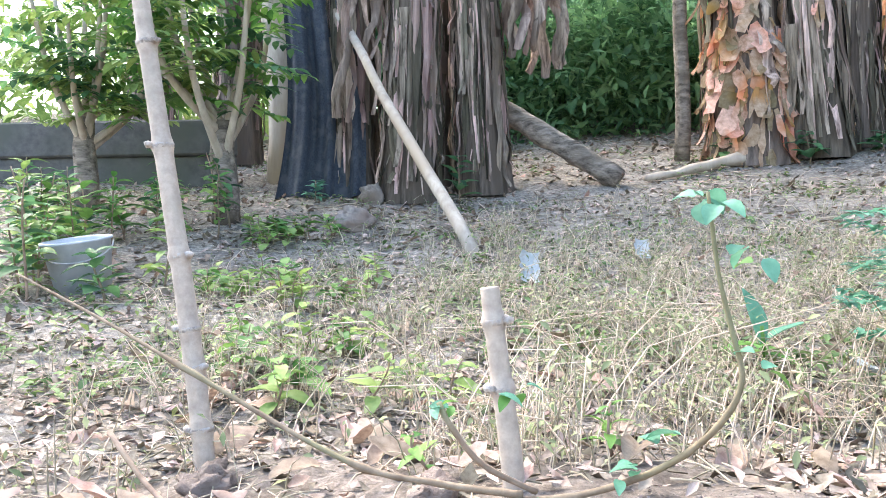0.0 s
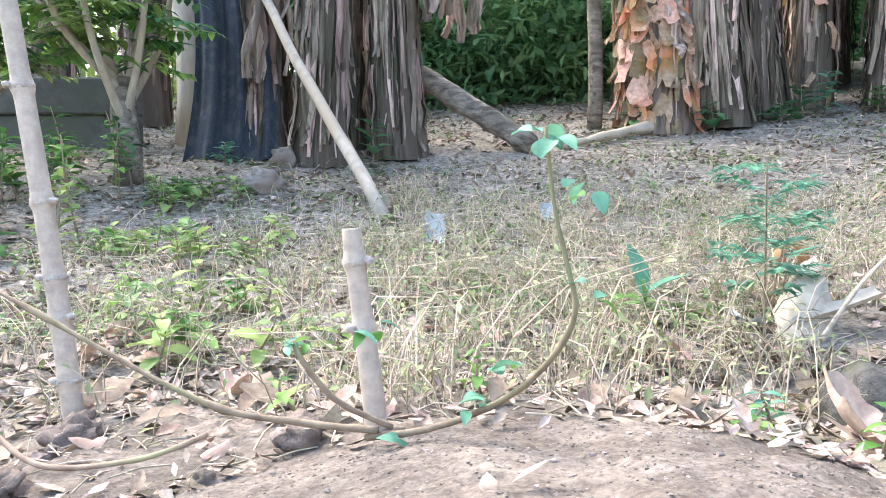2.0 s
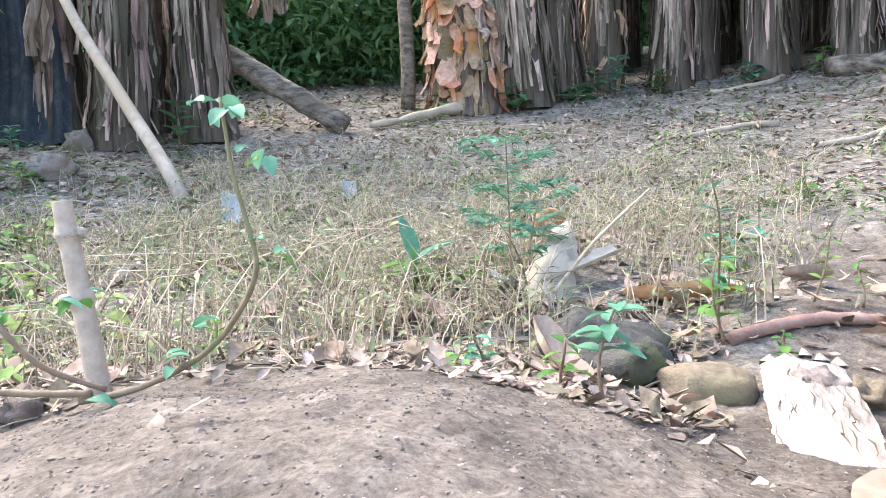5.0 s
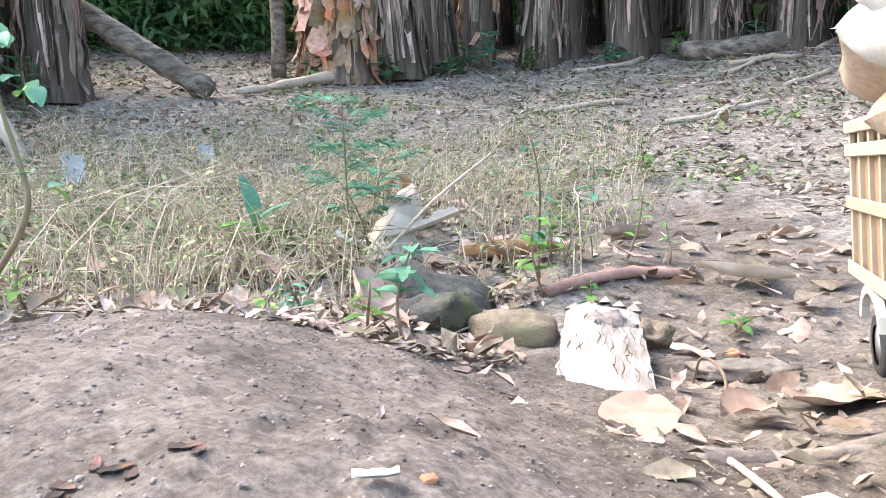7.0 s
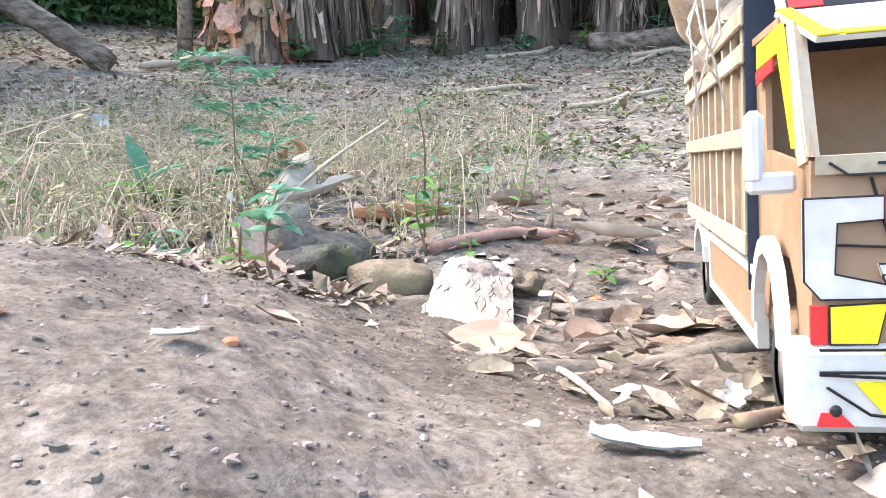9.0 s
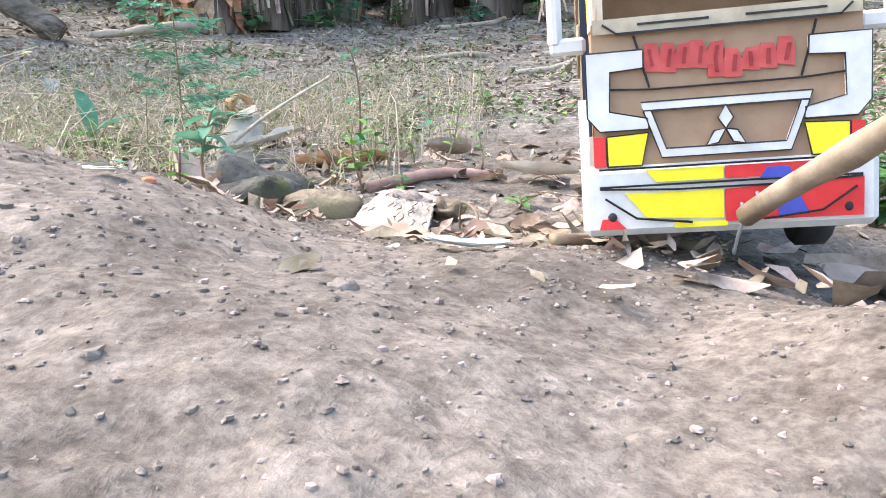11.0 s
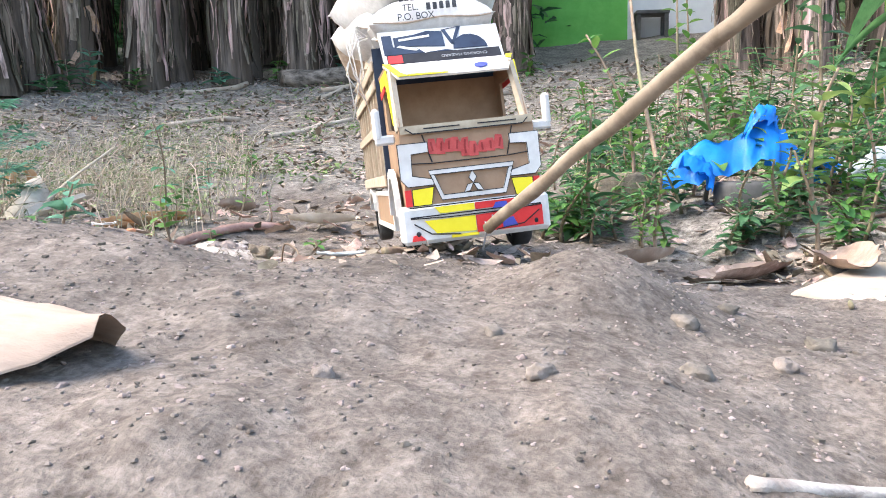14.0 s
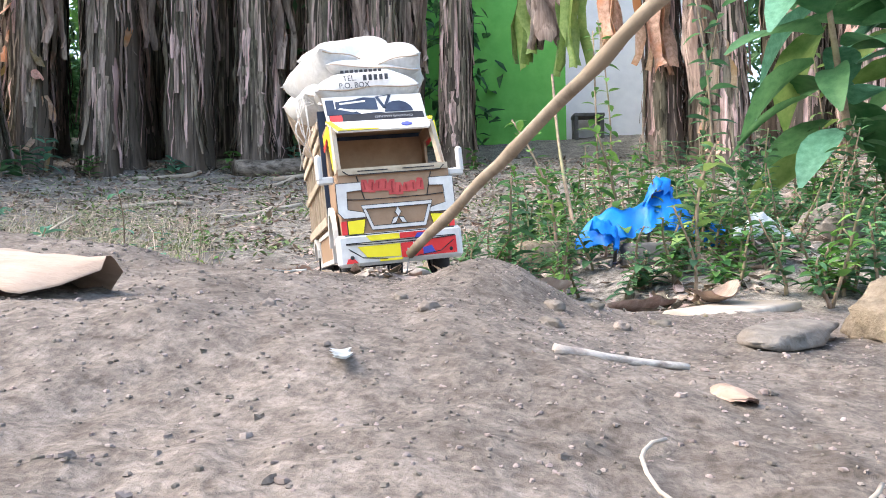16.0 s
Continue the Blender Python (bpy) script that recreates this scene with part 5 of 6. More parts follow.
PINK = mat("reddish_bark", (0.27, 0.15, 0.12), (0.44, 0.29, 0.24), 40, 0.85, 0.6)
stem("stick", [(1.02, 0.88, 0), (1.10, 0.862, 0.004), (1.18, 0.84, 0.004), (1.28, 0.80, 0.0)], 0.013, PINK, "reddish bark-covered stick among the litter", "stick", "", 9, 0.22)
stem("root", [(0.80, 0.19, 0), (0.87, 0.145, 0.008), (0.93, 0.09, 0.004), (0.97, 0.03, -0.01)], 0.010, STONE, "grey surface root crossing the soil", "root", lift=-0.35)
stem("root", [(0.70, 0.235, 0), (0.76, 0.20, 0.006), (0.82, 0.165, 0)], 0.010, STONE, "grey surface root crossing the soil", "root", lift=-0.35)
stem("twig", [(1.30, 0.47, 0), (1.25, 0.40, 0.01), (1.15, 0.34, 0), (1.07, 0.27, 0.006), (0.97, 0.18, 0)], 0.006, POLE, "knotty pale twig on the path", "twig", "twigs")
stem("twig", [(0.63, -0.01, 0.004), (0.75, 0.0, 0.008), (0.95, 0.06, 0.02)], 0.0045, WOODY, "thin brown twig on the soil", "twig", "twigs")
stem("twig", [(0.72, 0.22, 0), (0.67, 0.15, 0.004), (0.63, 0.075, 0)], 0.0032, BARKW, "short white peeled twig on the soil", "twig", "twigs")
stem("twig", [(0.30, -0.462, 0.0), (0.335, -0.495, 0.0), (0.37, -0.53, 0.0)], 0.0036, BARKW, "short white peeled twig on the soil", "twig", "twigs")
stem("twig", [(1.25, -0.35, 0.004), (1.05, -0.42, 0.004), (0.85, -0.45, 0.002)], 0.004, WOODY, "thin brown twig on the soil", "twig", "twigs")
stem("twig", [(0.84, 0.33, 0), (0.86, 0.35, 0.03), (0.86, 0.38, 0.045), (0.88, 0.41, 0.01)], 0.002, WOODY, "thin curled brown stem by the white bark", "twig", "twigs")
stem("twig", [(0.82, 1.10, 0.06), (0.98, 1.22, 0.12), (1.20, 1.36, 0.18)], 0.0045, STRAW, "pale straw stalk leaning through the weeds", "twig", "twigs")
plank = part("plank", Build().box(-0.03, 0.03, -0.16, 0.16, 0, 0.022, 0.004), POLE, m=on(1.49, 0.40, -52, 0.006, 0, 4))
tagged(plank, "short weathered grey plank on the path", "plank")
plank = part("plank", Build().box(-0.03, 0.03, -0.13, 0.13, 0, 0.018, 0.004), BARKW, m=on(1.70, 0.47, -80, 0.006))
tagged(plank, "short whitish board on the path", "plank")
plank = part("plank", Build().box(-0.05, 0.05, -0.16, 0.16, 0, 0.016, 0.004), POLE, m=on(1.05, -0.46, 80, 0.004))
tagged(plank, "flat grey board sunk in the soil", "plank")
hoop = part("wire_hoop", Build().tube([(0.165 + 0.055 * math.cos(a), -0.598 + 0.042 * math.sin(a), gz(0.165 + 0.055 * math.cos(a), -0.598 + 0.042 * math.sin(a)) + 0.005) for a in [1.2 + k * 0.25 for k in range(15)]], 0.0009, 6), POLE)
tagged(hoop, "bent pale wire hoop lying on the soil", "wire")


# ---- blue bag ----
BLUEB = mat("blue_plastic_sheet", (0.01, 0.20, 0.75), (0.02, 0.30, 0.90), 30, 0.35, 0.4, (0.01, 0.16, 0.62), trans=0.15, dist=0.004)
def crumple(name, x, y, size, top, material, label, seed, lift=0.0):
    b, n = Build(), 30
    v, f = [], []
    for i in range(n + 1):
        for j in range(n + 1):
            u, q = i / n * 2 - 1, j / n * 2 - 1
            p = Vector((u * 2.2, q * 2.2, seed))
            z = top * max(0, 1 - 0.8 * (u * u + q * q)) * (0.75 + 0.5 * noise.noise(p * 0.8)) + 0.022 * abs(noise.noise(p * 1.6)) - 0.014 * abs(noise.noise(p * 3.1 + Vector((0, 0, 2)))) + 0.006 * noise.noise(p * 5)
            v.append((u * size[0] * (1 + 0.3 * noise.noise(p + Vector((5, 0, 0)))), q * size[1] * (1 + 0.3 * noise.noise(p + Vector((0, 5, 0)))), max(z, 0.004)))
    for i in range(n):
        for j in range(n):
            a = i * (n + 1) + j
            f.append((a, a + n + 1, a + n + 2, a + 1))
    return tagged(part(name, b.add(v, f), material, m=on(x, y, -58, lift)), label, "plastic bag")


bag = thing("plastic_bag", on(1.56, -0.20, -58, 0.03), "crumpled bright blue plastic bag caught in weeds", "plastic bag")


def torn_film(pts, widths, seed):
    """A creased strip of film that sags along pts."""
    p, out = curve(pts, 7), Build()
    n, v, f = len(p), [], []
    for i, q in enumerate(p):
        t = i / (n - 1) * (len(widths) - 1)
        k = min(int(t), len(widths) - 2)
        wd = widths[k] + (widths[k + 1] - widths[k]) * (t - k)
        for j in range(11):
            u = j / 10 * 2 - 1
            e = 1 + 0.35 * noise.noise(Vector((i * 0.5, 3.0 * (u > 0), seed)))
            fold = 0.020 * abs(noise.noise(Vector((u * 2.4, i * 0.16, seed)))) + 0.012 * noise.noise(Vector((u * 5.5, i * 0.5, seed + 4)))
            v.append((q.x + fold * 0.6, q.y + u * wd * e * 0.45, q.z - abs(u) ** 1.4 * wd * 0.75 + fold))
    for i in range(n - 1):
        for j in range(10):
            a = i * 11 + j
            f.append((a, a + 11, a + 12, a + 1))
    return out.add(v, f)


part("film", torn_film([(-0.17, 0.0, 0.02), (-0.11, 0.01, 0.075), (-0.04, 0.0, 0.085), (0.02, 0.0, 0.125), (0.07, 0.0, 0.09), (0.12, 0.0, 0.05), (0.17, 0.0, -0.005)], [0.03, 0.10, 0.085, 0.11, 0.095, 0.07, 0.04], 2.0), BLUEB, bag)
part("flap", torn_film([(-0.02, -0.02, 0.10), (0.0, -0.02, 0.145), (0.025, -0.015, 0.15), (0.045, -0.01, 0.12)], [0.02, 0.035, 0.04, 0.02], 5.0), BLUEB, bag)
part("flap", torn_film([(-0.14, -0.03, 0.06), (-0.10, -0.04, 0.04), (-0.09, -0.05, 0.0)], [0.04, 0.04, 0.02], 7.0), BLUEB, bag)
part("flap", torn_film([(0.13, -0.02, 0.045), (0.17, -0.03, 0.02), (0.22, -0.03, 0.015)], [0.04, 0.04, 0.02], 9.0), BLUEB, bag)
crumple("plastic_bag", 1.62, -0.42, (0.07, 0.05), 0.07, PLAST, "crumpled clear white plastic bag in the weeds", 8.0)
block = part("block", Build().box(-0.07, 0.07, -0.04, 0.04, -0.02, 0.045, 0.008), CONC, m=on(1.53, -0.22, -50))
tagged(block, "dark grey block under the blue bag", "block")
block = part("block", Build().box(-0.08, 0.08, -0.05, 0.05, -0.02, 0.07, 0.01), OVAL, m=on(1.75, 0.14, -40))
tagged(block, "brown earthen brick block among the weeds", "block")

CHAR = mat("charred_scrap", (0.04, 0.03, 0.03), (0.14, 0.09, 0.07), 60, 0.9, 0.3, (0.34, 0.16, 0.11), rand=0.4)
random.seed(120)
for i in range(8):
    x, y = 0.29 + U(-0.035, 0.035), 0.19 + U(-0.012, 0.012)
    scrap("charred_scrap", x, y, U(0, 180), U(0.008, 0.018), U(0.004, 0.008), 0.4, 0.1, 0.5, CHAR, "charred brown scrap on the mound", "scrap", "charred scraps", 0.0015, 0, 0, 0.6, 40.0 + i)

CLOD = mat("soil_clod", (0.11, 0.083, 0.07), (0.26, 0.21, 0.175), 40, 0.95, 1.0, (0.25, 0.195, 0.165), rand=0.15, dist=0.01)
random.seed(130)
for i in range(26):
    x, y = U(-0.62, 0.03), U(0.66, 1.0)
    s = U(0.012, 0.034)
    o = stone(x, y, (s, s * U(0.7, 1.1), s * 0.75), U(0, 180), CLOD, "crumbling brown clod of dug soil", s * 0.15, 0.6, 1.8, 200 + i, "clod")
    tagged(o, category="clod", group="clods of dug soil")


# ---- plants ----
def weed(x, y, tall, pairs, size, material, label, lean=(0.0, 0.0), broad=0.55, category="weed", group="weeds in the garden", seed=0, start=0.25, stem_r=0.0022, each=False, name="weed", into=None):
    """A weed with paired leaves. into: two joined meshes, of stems and leaves, that it is added to in place of being a thing."""
    random.seed(900 + seed)
    m0 = on(x, y, U(0, 360))
    ob = None if into else thing(name, m0, label, category, group)
    place = m0 if into else Matrix.Identity(4)
    pts = [Vector((lean[0] * t * t + 0.012 * math.sin(t * 4 + seed), lean[1] * t * t, tall * t)) for t in [k / 8 for k in range(9)]]
    stalk = into[0] if into else Build()
    stalk.tube([place @ p for p in pts], [stem_r * (1.2 - 0.6 * k / 8) for k in range(9)], 6)
    b = into[1] if into else Build()
    for i in range(pairs):
        t = start + (1 - start) * (i + 0.5) / pairs
        k = min(7, int(t * 8))
        p = pts[k].lerp(pts[k + 1], t * 8 - k)
        a0 = i * 97 + U(-20, 20)
        for s in (0, 180):
            m = place @ Matrix.Translation(p) @ pose(0, 0, 0, 0, 0, a0 + s) @ pose(0, 0, 0, U(-5, 40), U(-15, 15), 0)
            one = Build() if each else b
            ln = size * U(0.7, 1.2) * (1.15 - 0.5 * t)
            one.leaf(m @ pose(0, 0.1 * ln, 0), ln, ln * broad * U(0.8, 1.2), 4, U(0.1, 0.6), 0.3)
            if each:
                part("leaf", one, material, ob)
    if into:
        return None
    part("stem", stalk, WOODY, ob)
    if not each:
        part("leaves", b, material, ob)
    return ob


W1, W2, W3 = "small green weed with paired leaves", "yellow-green leafy weed in the litter", "blue-green weed with rounded leaves"
# the broad-leaved seedling
seedling = thing("seedling", on(0.655, 1.43), "broad-leaved green seedling in the dry grass", "seedling")
part("stem", Build().tube([(0, 0, -0.01), (0.004, 0, 0.05), (0, 0, 0.10)], 0.0035, 7), GREEN, seedling)
for rz, rx, ln, wd, z in ((20, 78, 0.115, 0.042, 0.062), (-95, 38, 0.10, 0.036, 0.065), (110, 15, 0.09, 0.034, 0.06), (-60, 5, 0.085, 0.034, 0.05), (150, 20, 0.07, 0.028, 0.06), (60, 0, 0.07, 0.028, 0.05), (-140, 5, 0.07, 0.026, 0.045)):
    part("leaf", Build().leaf(pose(0, 0, z, rx, 0, rz), ln, wd, 6, 0.25, 0.4), BLUEG if rx > 30 else GREEN, seedling)


# feathery compound leaves
def feathery(x, y, tall, lean, fronds, ln, seed):
    random.seed(seed)
    ob = thing("feathery_weed", on(x, y), "thin feathery weed with blue-green compound leaves", "weed", "feathery weeds")
    pts = [Vector((lean[0] * t * t, lean[1] * t * t, tall * t)) for t in [k / 10 for k in range(11)]]
    part("stem", Build().tube(pts, [0.0025 - 0.00015 * k for k in range(11)], 6), WOODY, ob)
    for i in range(fronds):
        t = 0.45 + 0.55 * (i + 0.5) / fronds
        k = min(9, int(t * 10))
        base = pts[k].lerp(pts[k + 1], t * 10 - k)
        a = i * 2.4 + U(-0.4, 0.4)
        d = Vector((math.cos(a), math.sin(a), U(-0.1, 0.5))).normalized()
        b = Build().tube([base, base + d * ln * 0.5, base + d * ln - Vector((0, 0, 0.015))], 0.0008, 4)
        for q in range(11):
            p = base + d * ln * (0.2 + 0.8 * q / 10)
            for s in (70, -70):
                b.leaf(Matrix.Translation(p) @ pose(0, 0, 0, 0, 0, math.degrees(a) - 90 + s) @ pose(0, 0, 0, U(-10, 25), 0, 0), 0.040 * (1 - 0.45 * abs(q / 5 - 1)), 0.012, 2, 0.2, 0.2)
        tagged(part("frond", b, BLUEG, ob), kind="stuff")


feathery(0.78, 1.20, 0.34, (-0.02, -0.03), 13, 0.095, 41)
feathery(0.90, 1.38, 0.22, (0.06, 0.03), 8, 0.085, 42)
feathery(0.86, 1.30, 0.17, (-0.06, 0.03), 5, 0.06, 43)
# weeds that the camera passes
weed(1.04, 0.91, 0.27, 5, 0.04, BLUEG, W1, (0.05, 0.04), 0.6, seed=1)
weed(1.00, 0.88, 0.15, 5, 0.045, GREEN, W1, (0.0, 0.0), 0.6, seed=2)
weed(0.62, 0.60, 0.13, 6, 0.045, BLUEG, W3, (-0.02, -0.03), 0.75, seed=3, start=0.5, each=True)
weed(0.60, 0.66, 0.07, 4, 0.035, GREEN, W1, seed=4)
weed(1.10, 0.98, 0.09, 5, 0.04, GREEN, W1, seed=5)
weed(1.24, 0.92, 0.13, 6, 0.022, GREEN, W1, (0.04, 0), 0.6, seed=6)
weed(1.30, 0.88, 0.08, 5, 0.022, GREEN, W1, seed=7)
weed(1.02, 0.76, 0.05, 4, 0.03, GREEN, W1, seed=8)
weed(1.12, 0.56, 0.02, 4, 0.03, GREEN, W1, seed=9, start=0.3)
weed(1.5, 1.35, 0.16, 6, 0.04, BLUEG, W1, seed=10)
weed(1.9, 1.6, 0.14, 6, 0.04, GREEN, W1, seed=11)
weed(0.50, 0.72, 0.05, 5, 0.028, GREEN, W1, seed=12)
weed(0.55, 0.80, 0.06, 5, 0.03, BLUEG, W1, seed=13)
weed(0.0, 0.86, 0.06, 4, 0.03, GREEN, W1, seed=14)
weed(0.23, 0.90, 0.07, 5, 0.03, GREEN, W1, seed=15)
random.seed(60)
spots = [(U(-0.75, -0.35), U(3.0, 3.4)) for _ in range(16)] + [(U(-0.75, -0.15), U(2.1, 2.5)) for _ in range(18)] + [(U(-0.45, -0.1), U(1.55, 1.85)) for _ in range(9)] + [(U(-0.25, 0.1), U(1.2, 1.5)) for _ in range(5)]
for i, (x, y) in enumerate(spots):
    weed(x, y, U(0.06, 0.13), 5, U(0.045, 0.075), YELLOWG if i % 3 else GREEN, W2, (U(-0.02, 0.02), 0), 0.6, seed=100 + i, group="leafy weeds in the litter")
spots = [(U(-1.9, -0.75), U(2.6, 3.6)) for _ in range(34)] + [(U(-1.4, -0.8), U(2.2, 2.6)) for _ in range(10)]
for i, (x, y) in enumerate(spots):
    if math.hypot(x + 1.12, y - 2.50) > 0.17:
        weed(x, y, U(0.14, 0.42), 8, U(0.07, 0.11), (GREEN, DEEP, YELLOWG)[i % 3], "leafy green weed by the bucket", (U(-0.08, 0.08), U(-0.05, 0.05)), 0.5, seed=200 + i, group="weeds by the bucket", stem_r=0.004)
# bank of weeds at the path's far side
random.seed(61)
bank = [(Build(), Build()) for _ in range(4)]
for i in range(270):
    x, y = U(1.15, 3.4), U(-1.5, 0.55)
    if y > 0.28 + 0.25 * (x - 1.2) or math.hypot(x - 1.42, y + 0.19) < 0.12 or (1.1 > x and y < -0.3):
        continue
    far = x > 2.2
    weed(x, y, U(0.06, 0.19) * (2.0 if far else 1), 13, U(0.02, 0.038) * (1.8 if far else 1), (DEEP, DEEP, GREEN, DEEP)[i % 4], "bushy small-leaved weed on the bank", (U(-0.05, 0.05), U(-0.05, 0.05)), 0.5, seed=400 + i, group="weeds on the bank", stem_r=0.003, into=bank[i % 4] if far else None)
random.seed(62)
for i in range(240):
    x, y = U(1.25, 2.4), U(-1.0, 0.25)
    if math.hypot(x - 1.54, y + 0.2) > 0.13 and y < 0.2 + 0.2 * (x - 1.3):
        weed(x, y, U(0.05, 0.13), 12, U(0.02, 0.04), (DEEP, DEEP, GREEN, DEEP)[i % 4], "bushy small-leaved weed on the bank", (U(-0.04, 0.04), U(-0.04, 0.04)), 0.55, seed=800 + i, group="weeds on the bank", stem_r=0.003, start=0.1, into=bank[i % 4])
for q, mt in zip(bank, (DEEP, DEEP, GREEN, DEEP)):
    tagged(part("bank_weeds", q[1], mt), "mass of small-leaved green weeds over the bank", "weeds", kind="stuff")
    tagged(part("bank_stems", q[0], WOODY), "thin stems of the weeds over the bank", "weeds", kind="stuff")
for i, (x, y) in enumerate(((2.75, 4.45), (3.15, 4.6), (3.45, 4.5), (2.95, 4.55), (3.9, 4.1), (4.4, 4.0), (2.3, 4.45), (4.75, 3.6), (5.1, 3.1), (0.2, 4.2), (-0.6, 4.2), (5.5, 2.3), (1.9, 4.7))):
    weed(x, y, U(0.12, 0.3), 8, U(0.08, 0.13), (DEEP, BLUEG, GREEN)[i % 3], "green weed at the foot of the grove", (0, 0), 0.5, seed=950 + i, group="weeds at the grove's foot", stem_r=0.004, start=0.1)
for i, (x, y, t) in enumerate(((1.55, -0.12, 0.30), (1.85, -0.30, 0.62), (1.40, -0.33, 0.26), (2.3, 0.15, 0.75), (2.6, -0.1, 0.8), (2.15, -0.75, 0.5), (1.75, 0.1, 0.4), (1.35, 0.05, 0.24), (3.0, -0.5, 0.9), (2.9, 0.3, 0.9))):
    weed(x, y, t, 12, 0.06, (GREEN, DEEP, YELLOWG)[i % 3], "tall thin weed with small leaves on the bank", (U(-0.1, 0.1), U(-0.1, 0.1)), 0.5, seed=600 + i, group="tall weeds on the bank", stem_r=0.004)
stem("twig", [(1.60, -0.02, 0.02), (1.9, 0.14, 0.30), (2.2, 0.28, 0.62)], 0.006, WOODY, "thin bare sapling stem leaning over the bank", "stem")


# broad-leaved sapling
def sapling(x, y, seed):
    random.seed(seed)
    ob = thing("sapling", on(x, y), "sapling with large glossy green leaves", "sapling")
    part("trunk", Build().tube([(0.02 * math.sin(k), 0.015 * k, 0.13 * k - 0.02) for k in range(9)], [0.016 - 0.0012 * k for k in range(9)], 8), WOODY, ob)
    for i in range(34):
        t = 0.28 + 0.72 * i / 33
        a = i * 137.5 + U(-20, 20)
        m = pose(0.02 * math.sin(t * 8), 0.12 * t, 1.02 * t, 0, 0, a) @ pose(0, U(0.03, 0.10), 0, U(-25, 35), U(-20, 20), 0)
        ln = U(0.22, 0.36)
        part("leaf", Build().leaf(m, ln, ln * U(0.40, 0.52), 6, U(0.25, 0.7), 0.3), (BLUEG, DEEP, DEEP)[i % 3] if i % 9 else YELLOWG, ob)


sapling(2.49, -0.62, 71)
sapling(2.75, -0.95, 72)


# shrub tree at the garden's side
def shrub_tree(x, y, seed):
    random.seed(seed)
    ob = thing("shrub_tree", on(x, y), "shrubby tree with knotty limbs and compound green leaves", "tree")
    part("trunk", Build().tube([(0, 0, -0.05), (0.01, 0, 0.15), (-0.01, 0.02, 0.32), (0.0, 0.02, 0.48)], [0.07, 0.058, 0.055, 0.05], 12, rough=0.08), LOG, ob)
    for i in range(9):
        a, el = U(0, 6.28), U(0.7, 1.3)
        ln = U(0.5, 1.0)
        p0 = Vector((0, 0.02, U(0.25, 0.48)))
        p1 = p0 + Vector((math.cos(a) * math.cos(el), math.sin(a) * math.cos(el), math.sin(el))) * ln * 0.5
        p2 = p1 + Vector((math.cos(a) * 0.2, math.sin(a) * 0.2, 0.95)) * ln * 0.6
        limb = part("limb", Build().tube(curve([p0, p1, p2], 5), [0.022 - 0.0014 * k for k in range(11)], 7), POLE, ob)
        b = Build()
        for q in range(13):
            t = U(0.25, 1.05)
            base = p0.lerp(p1, t * 2) if t < 0.5 else p1.lerp(p2, t * 2 - 1)
            aa = U(0, 360)
            d = Vector((-math.sin(radians(aa)), math.cos(radians(aa)), U(-0.3, 0.4)))
            ll = U(0.16, 0.30)
            for c in range(6):
                for s in (62, -62):
                    b.leaf(Matrix.Translation(base + d * ll * (0.15 + 0.17 * c)) @ pose(0, 0, 0, 0, 0, aa + s) @ pose(0, 0, 0, U(-15, 10), 0, 0), 0.085 * U(0.8, 1.2), 0.036, 3, 0.3, 0.2)
        part("foliage", b, (YELLOWG, GREEN, GREEN, DEEP)[i % 4], limb)


shrub_tree(-0.95, 3.62, 81)
shrub_tree(-1.75, 3.95, 82)

# ---- dry hanging leaves in the grove ----
def hanging(x, y, z, ln, wd, seed, material=None):
    random.seed(seed)
    b = Build()
    for i in range(5):
        pts, ws = [], []
        ox, oy = U(-0.06, 0.06), U(-0.06, 0.06)
        for k in range(9):
            t = k / 8
            pts.append((ox * (1 + t) + 0.03 * math.sin(k * 1.1 + i), oy * (1 + t) + 0.03 * math.cos(k + i), -ln * t * U(0.9, 1.0)))
            ws.append(wd * U(0.5, 1.1) * (1 - 0.4 * t))
        b.ribbon(pts, ws, (math.cos(i), math.sin(i), 0), U(0.3, 1.0))
    tagged(part("hanging_leaf", b, material or STRIP, m=pose(x, y, z)), "withered brown banana leaf hanging in folds", "banana leaf", "withered hanging leaves")


for i, (x, y, z, ln, wd) in enumerate(((5.40, 1.05, 2.55, 0.85, 0.20), (5.30, 0.42, 2.3, 1.1, 0.16), (5.45, 1.62, 2.55, 0.75, 0.26), (5.5, 1.40, 2.6, 1.05, 0.20), (5.3, -0.25, 2.4, 0.8, 0.14), (5.45, 0.75, 2.45, 1.0, 0.2), (5.6, 1.85, 2.6, 0.9, 0.2), (0.62, 4.35, 1.9, 0.62, 0.12), (-0.35, 4.25, 1.85, 0.95, 0.09), (-0.22, 4.30, 1.9, 0.7, 0.07), (0.75, 4.5, 1.9, 0.7, 0.12), (3.35, 4.75, 2.6, 0.9, 0.13), (4.0, 4.4, 2.7, 0.9, 0.14), (4.9, 3.9, 2.8, 1.0, 0.16), (5.3, 3.3, 2.9, 1.0, 0.16), (5.6, 2.9, 2.9, 1.1, 0.16))):
    hanging(x, y, z, ln, wd, 700 + i, HUSK if i in (0, 5) else (YELLOWG if i in (3, 6) else None))


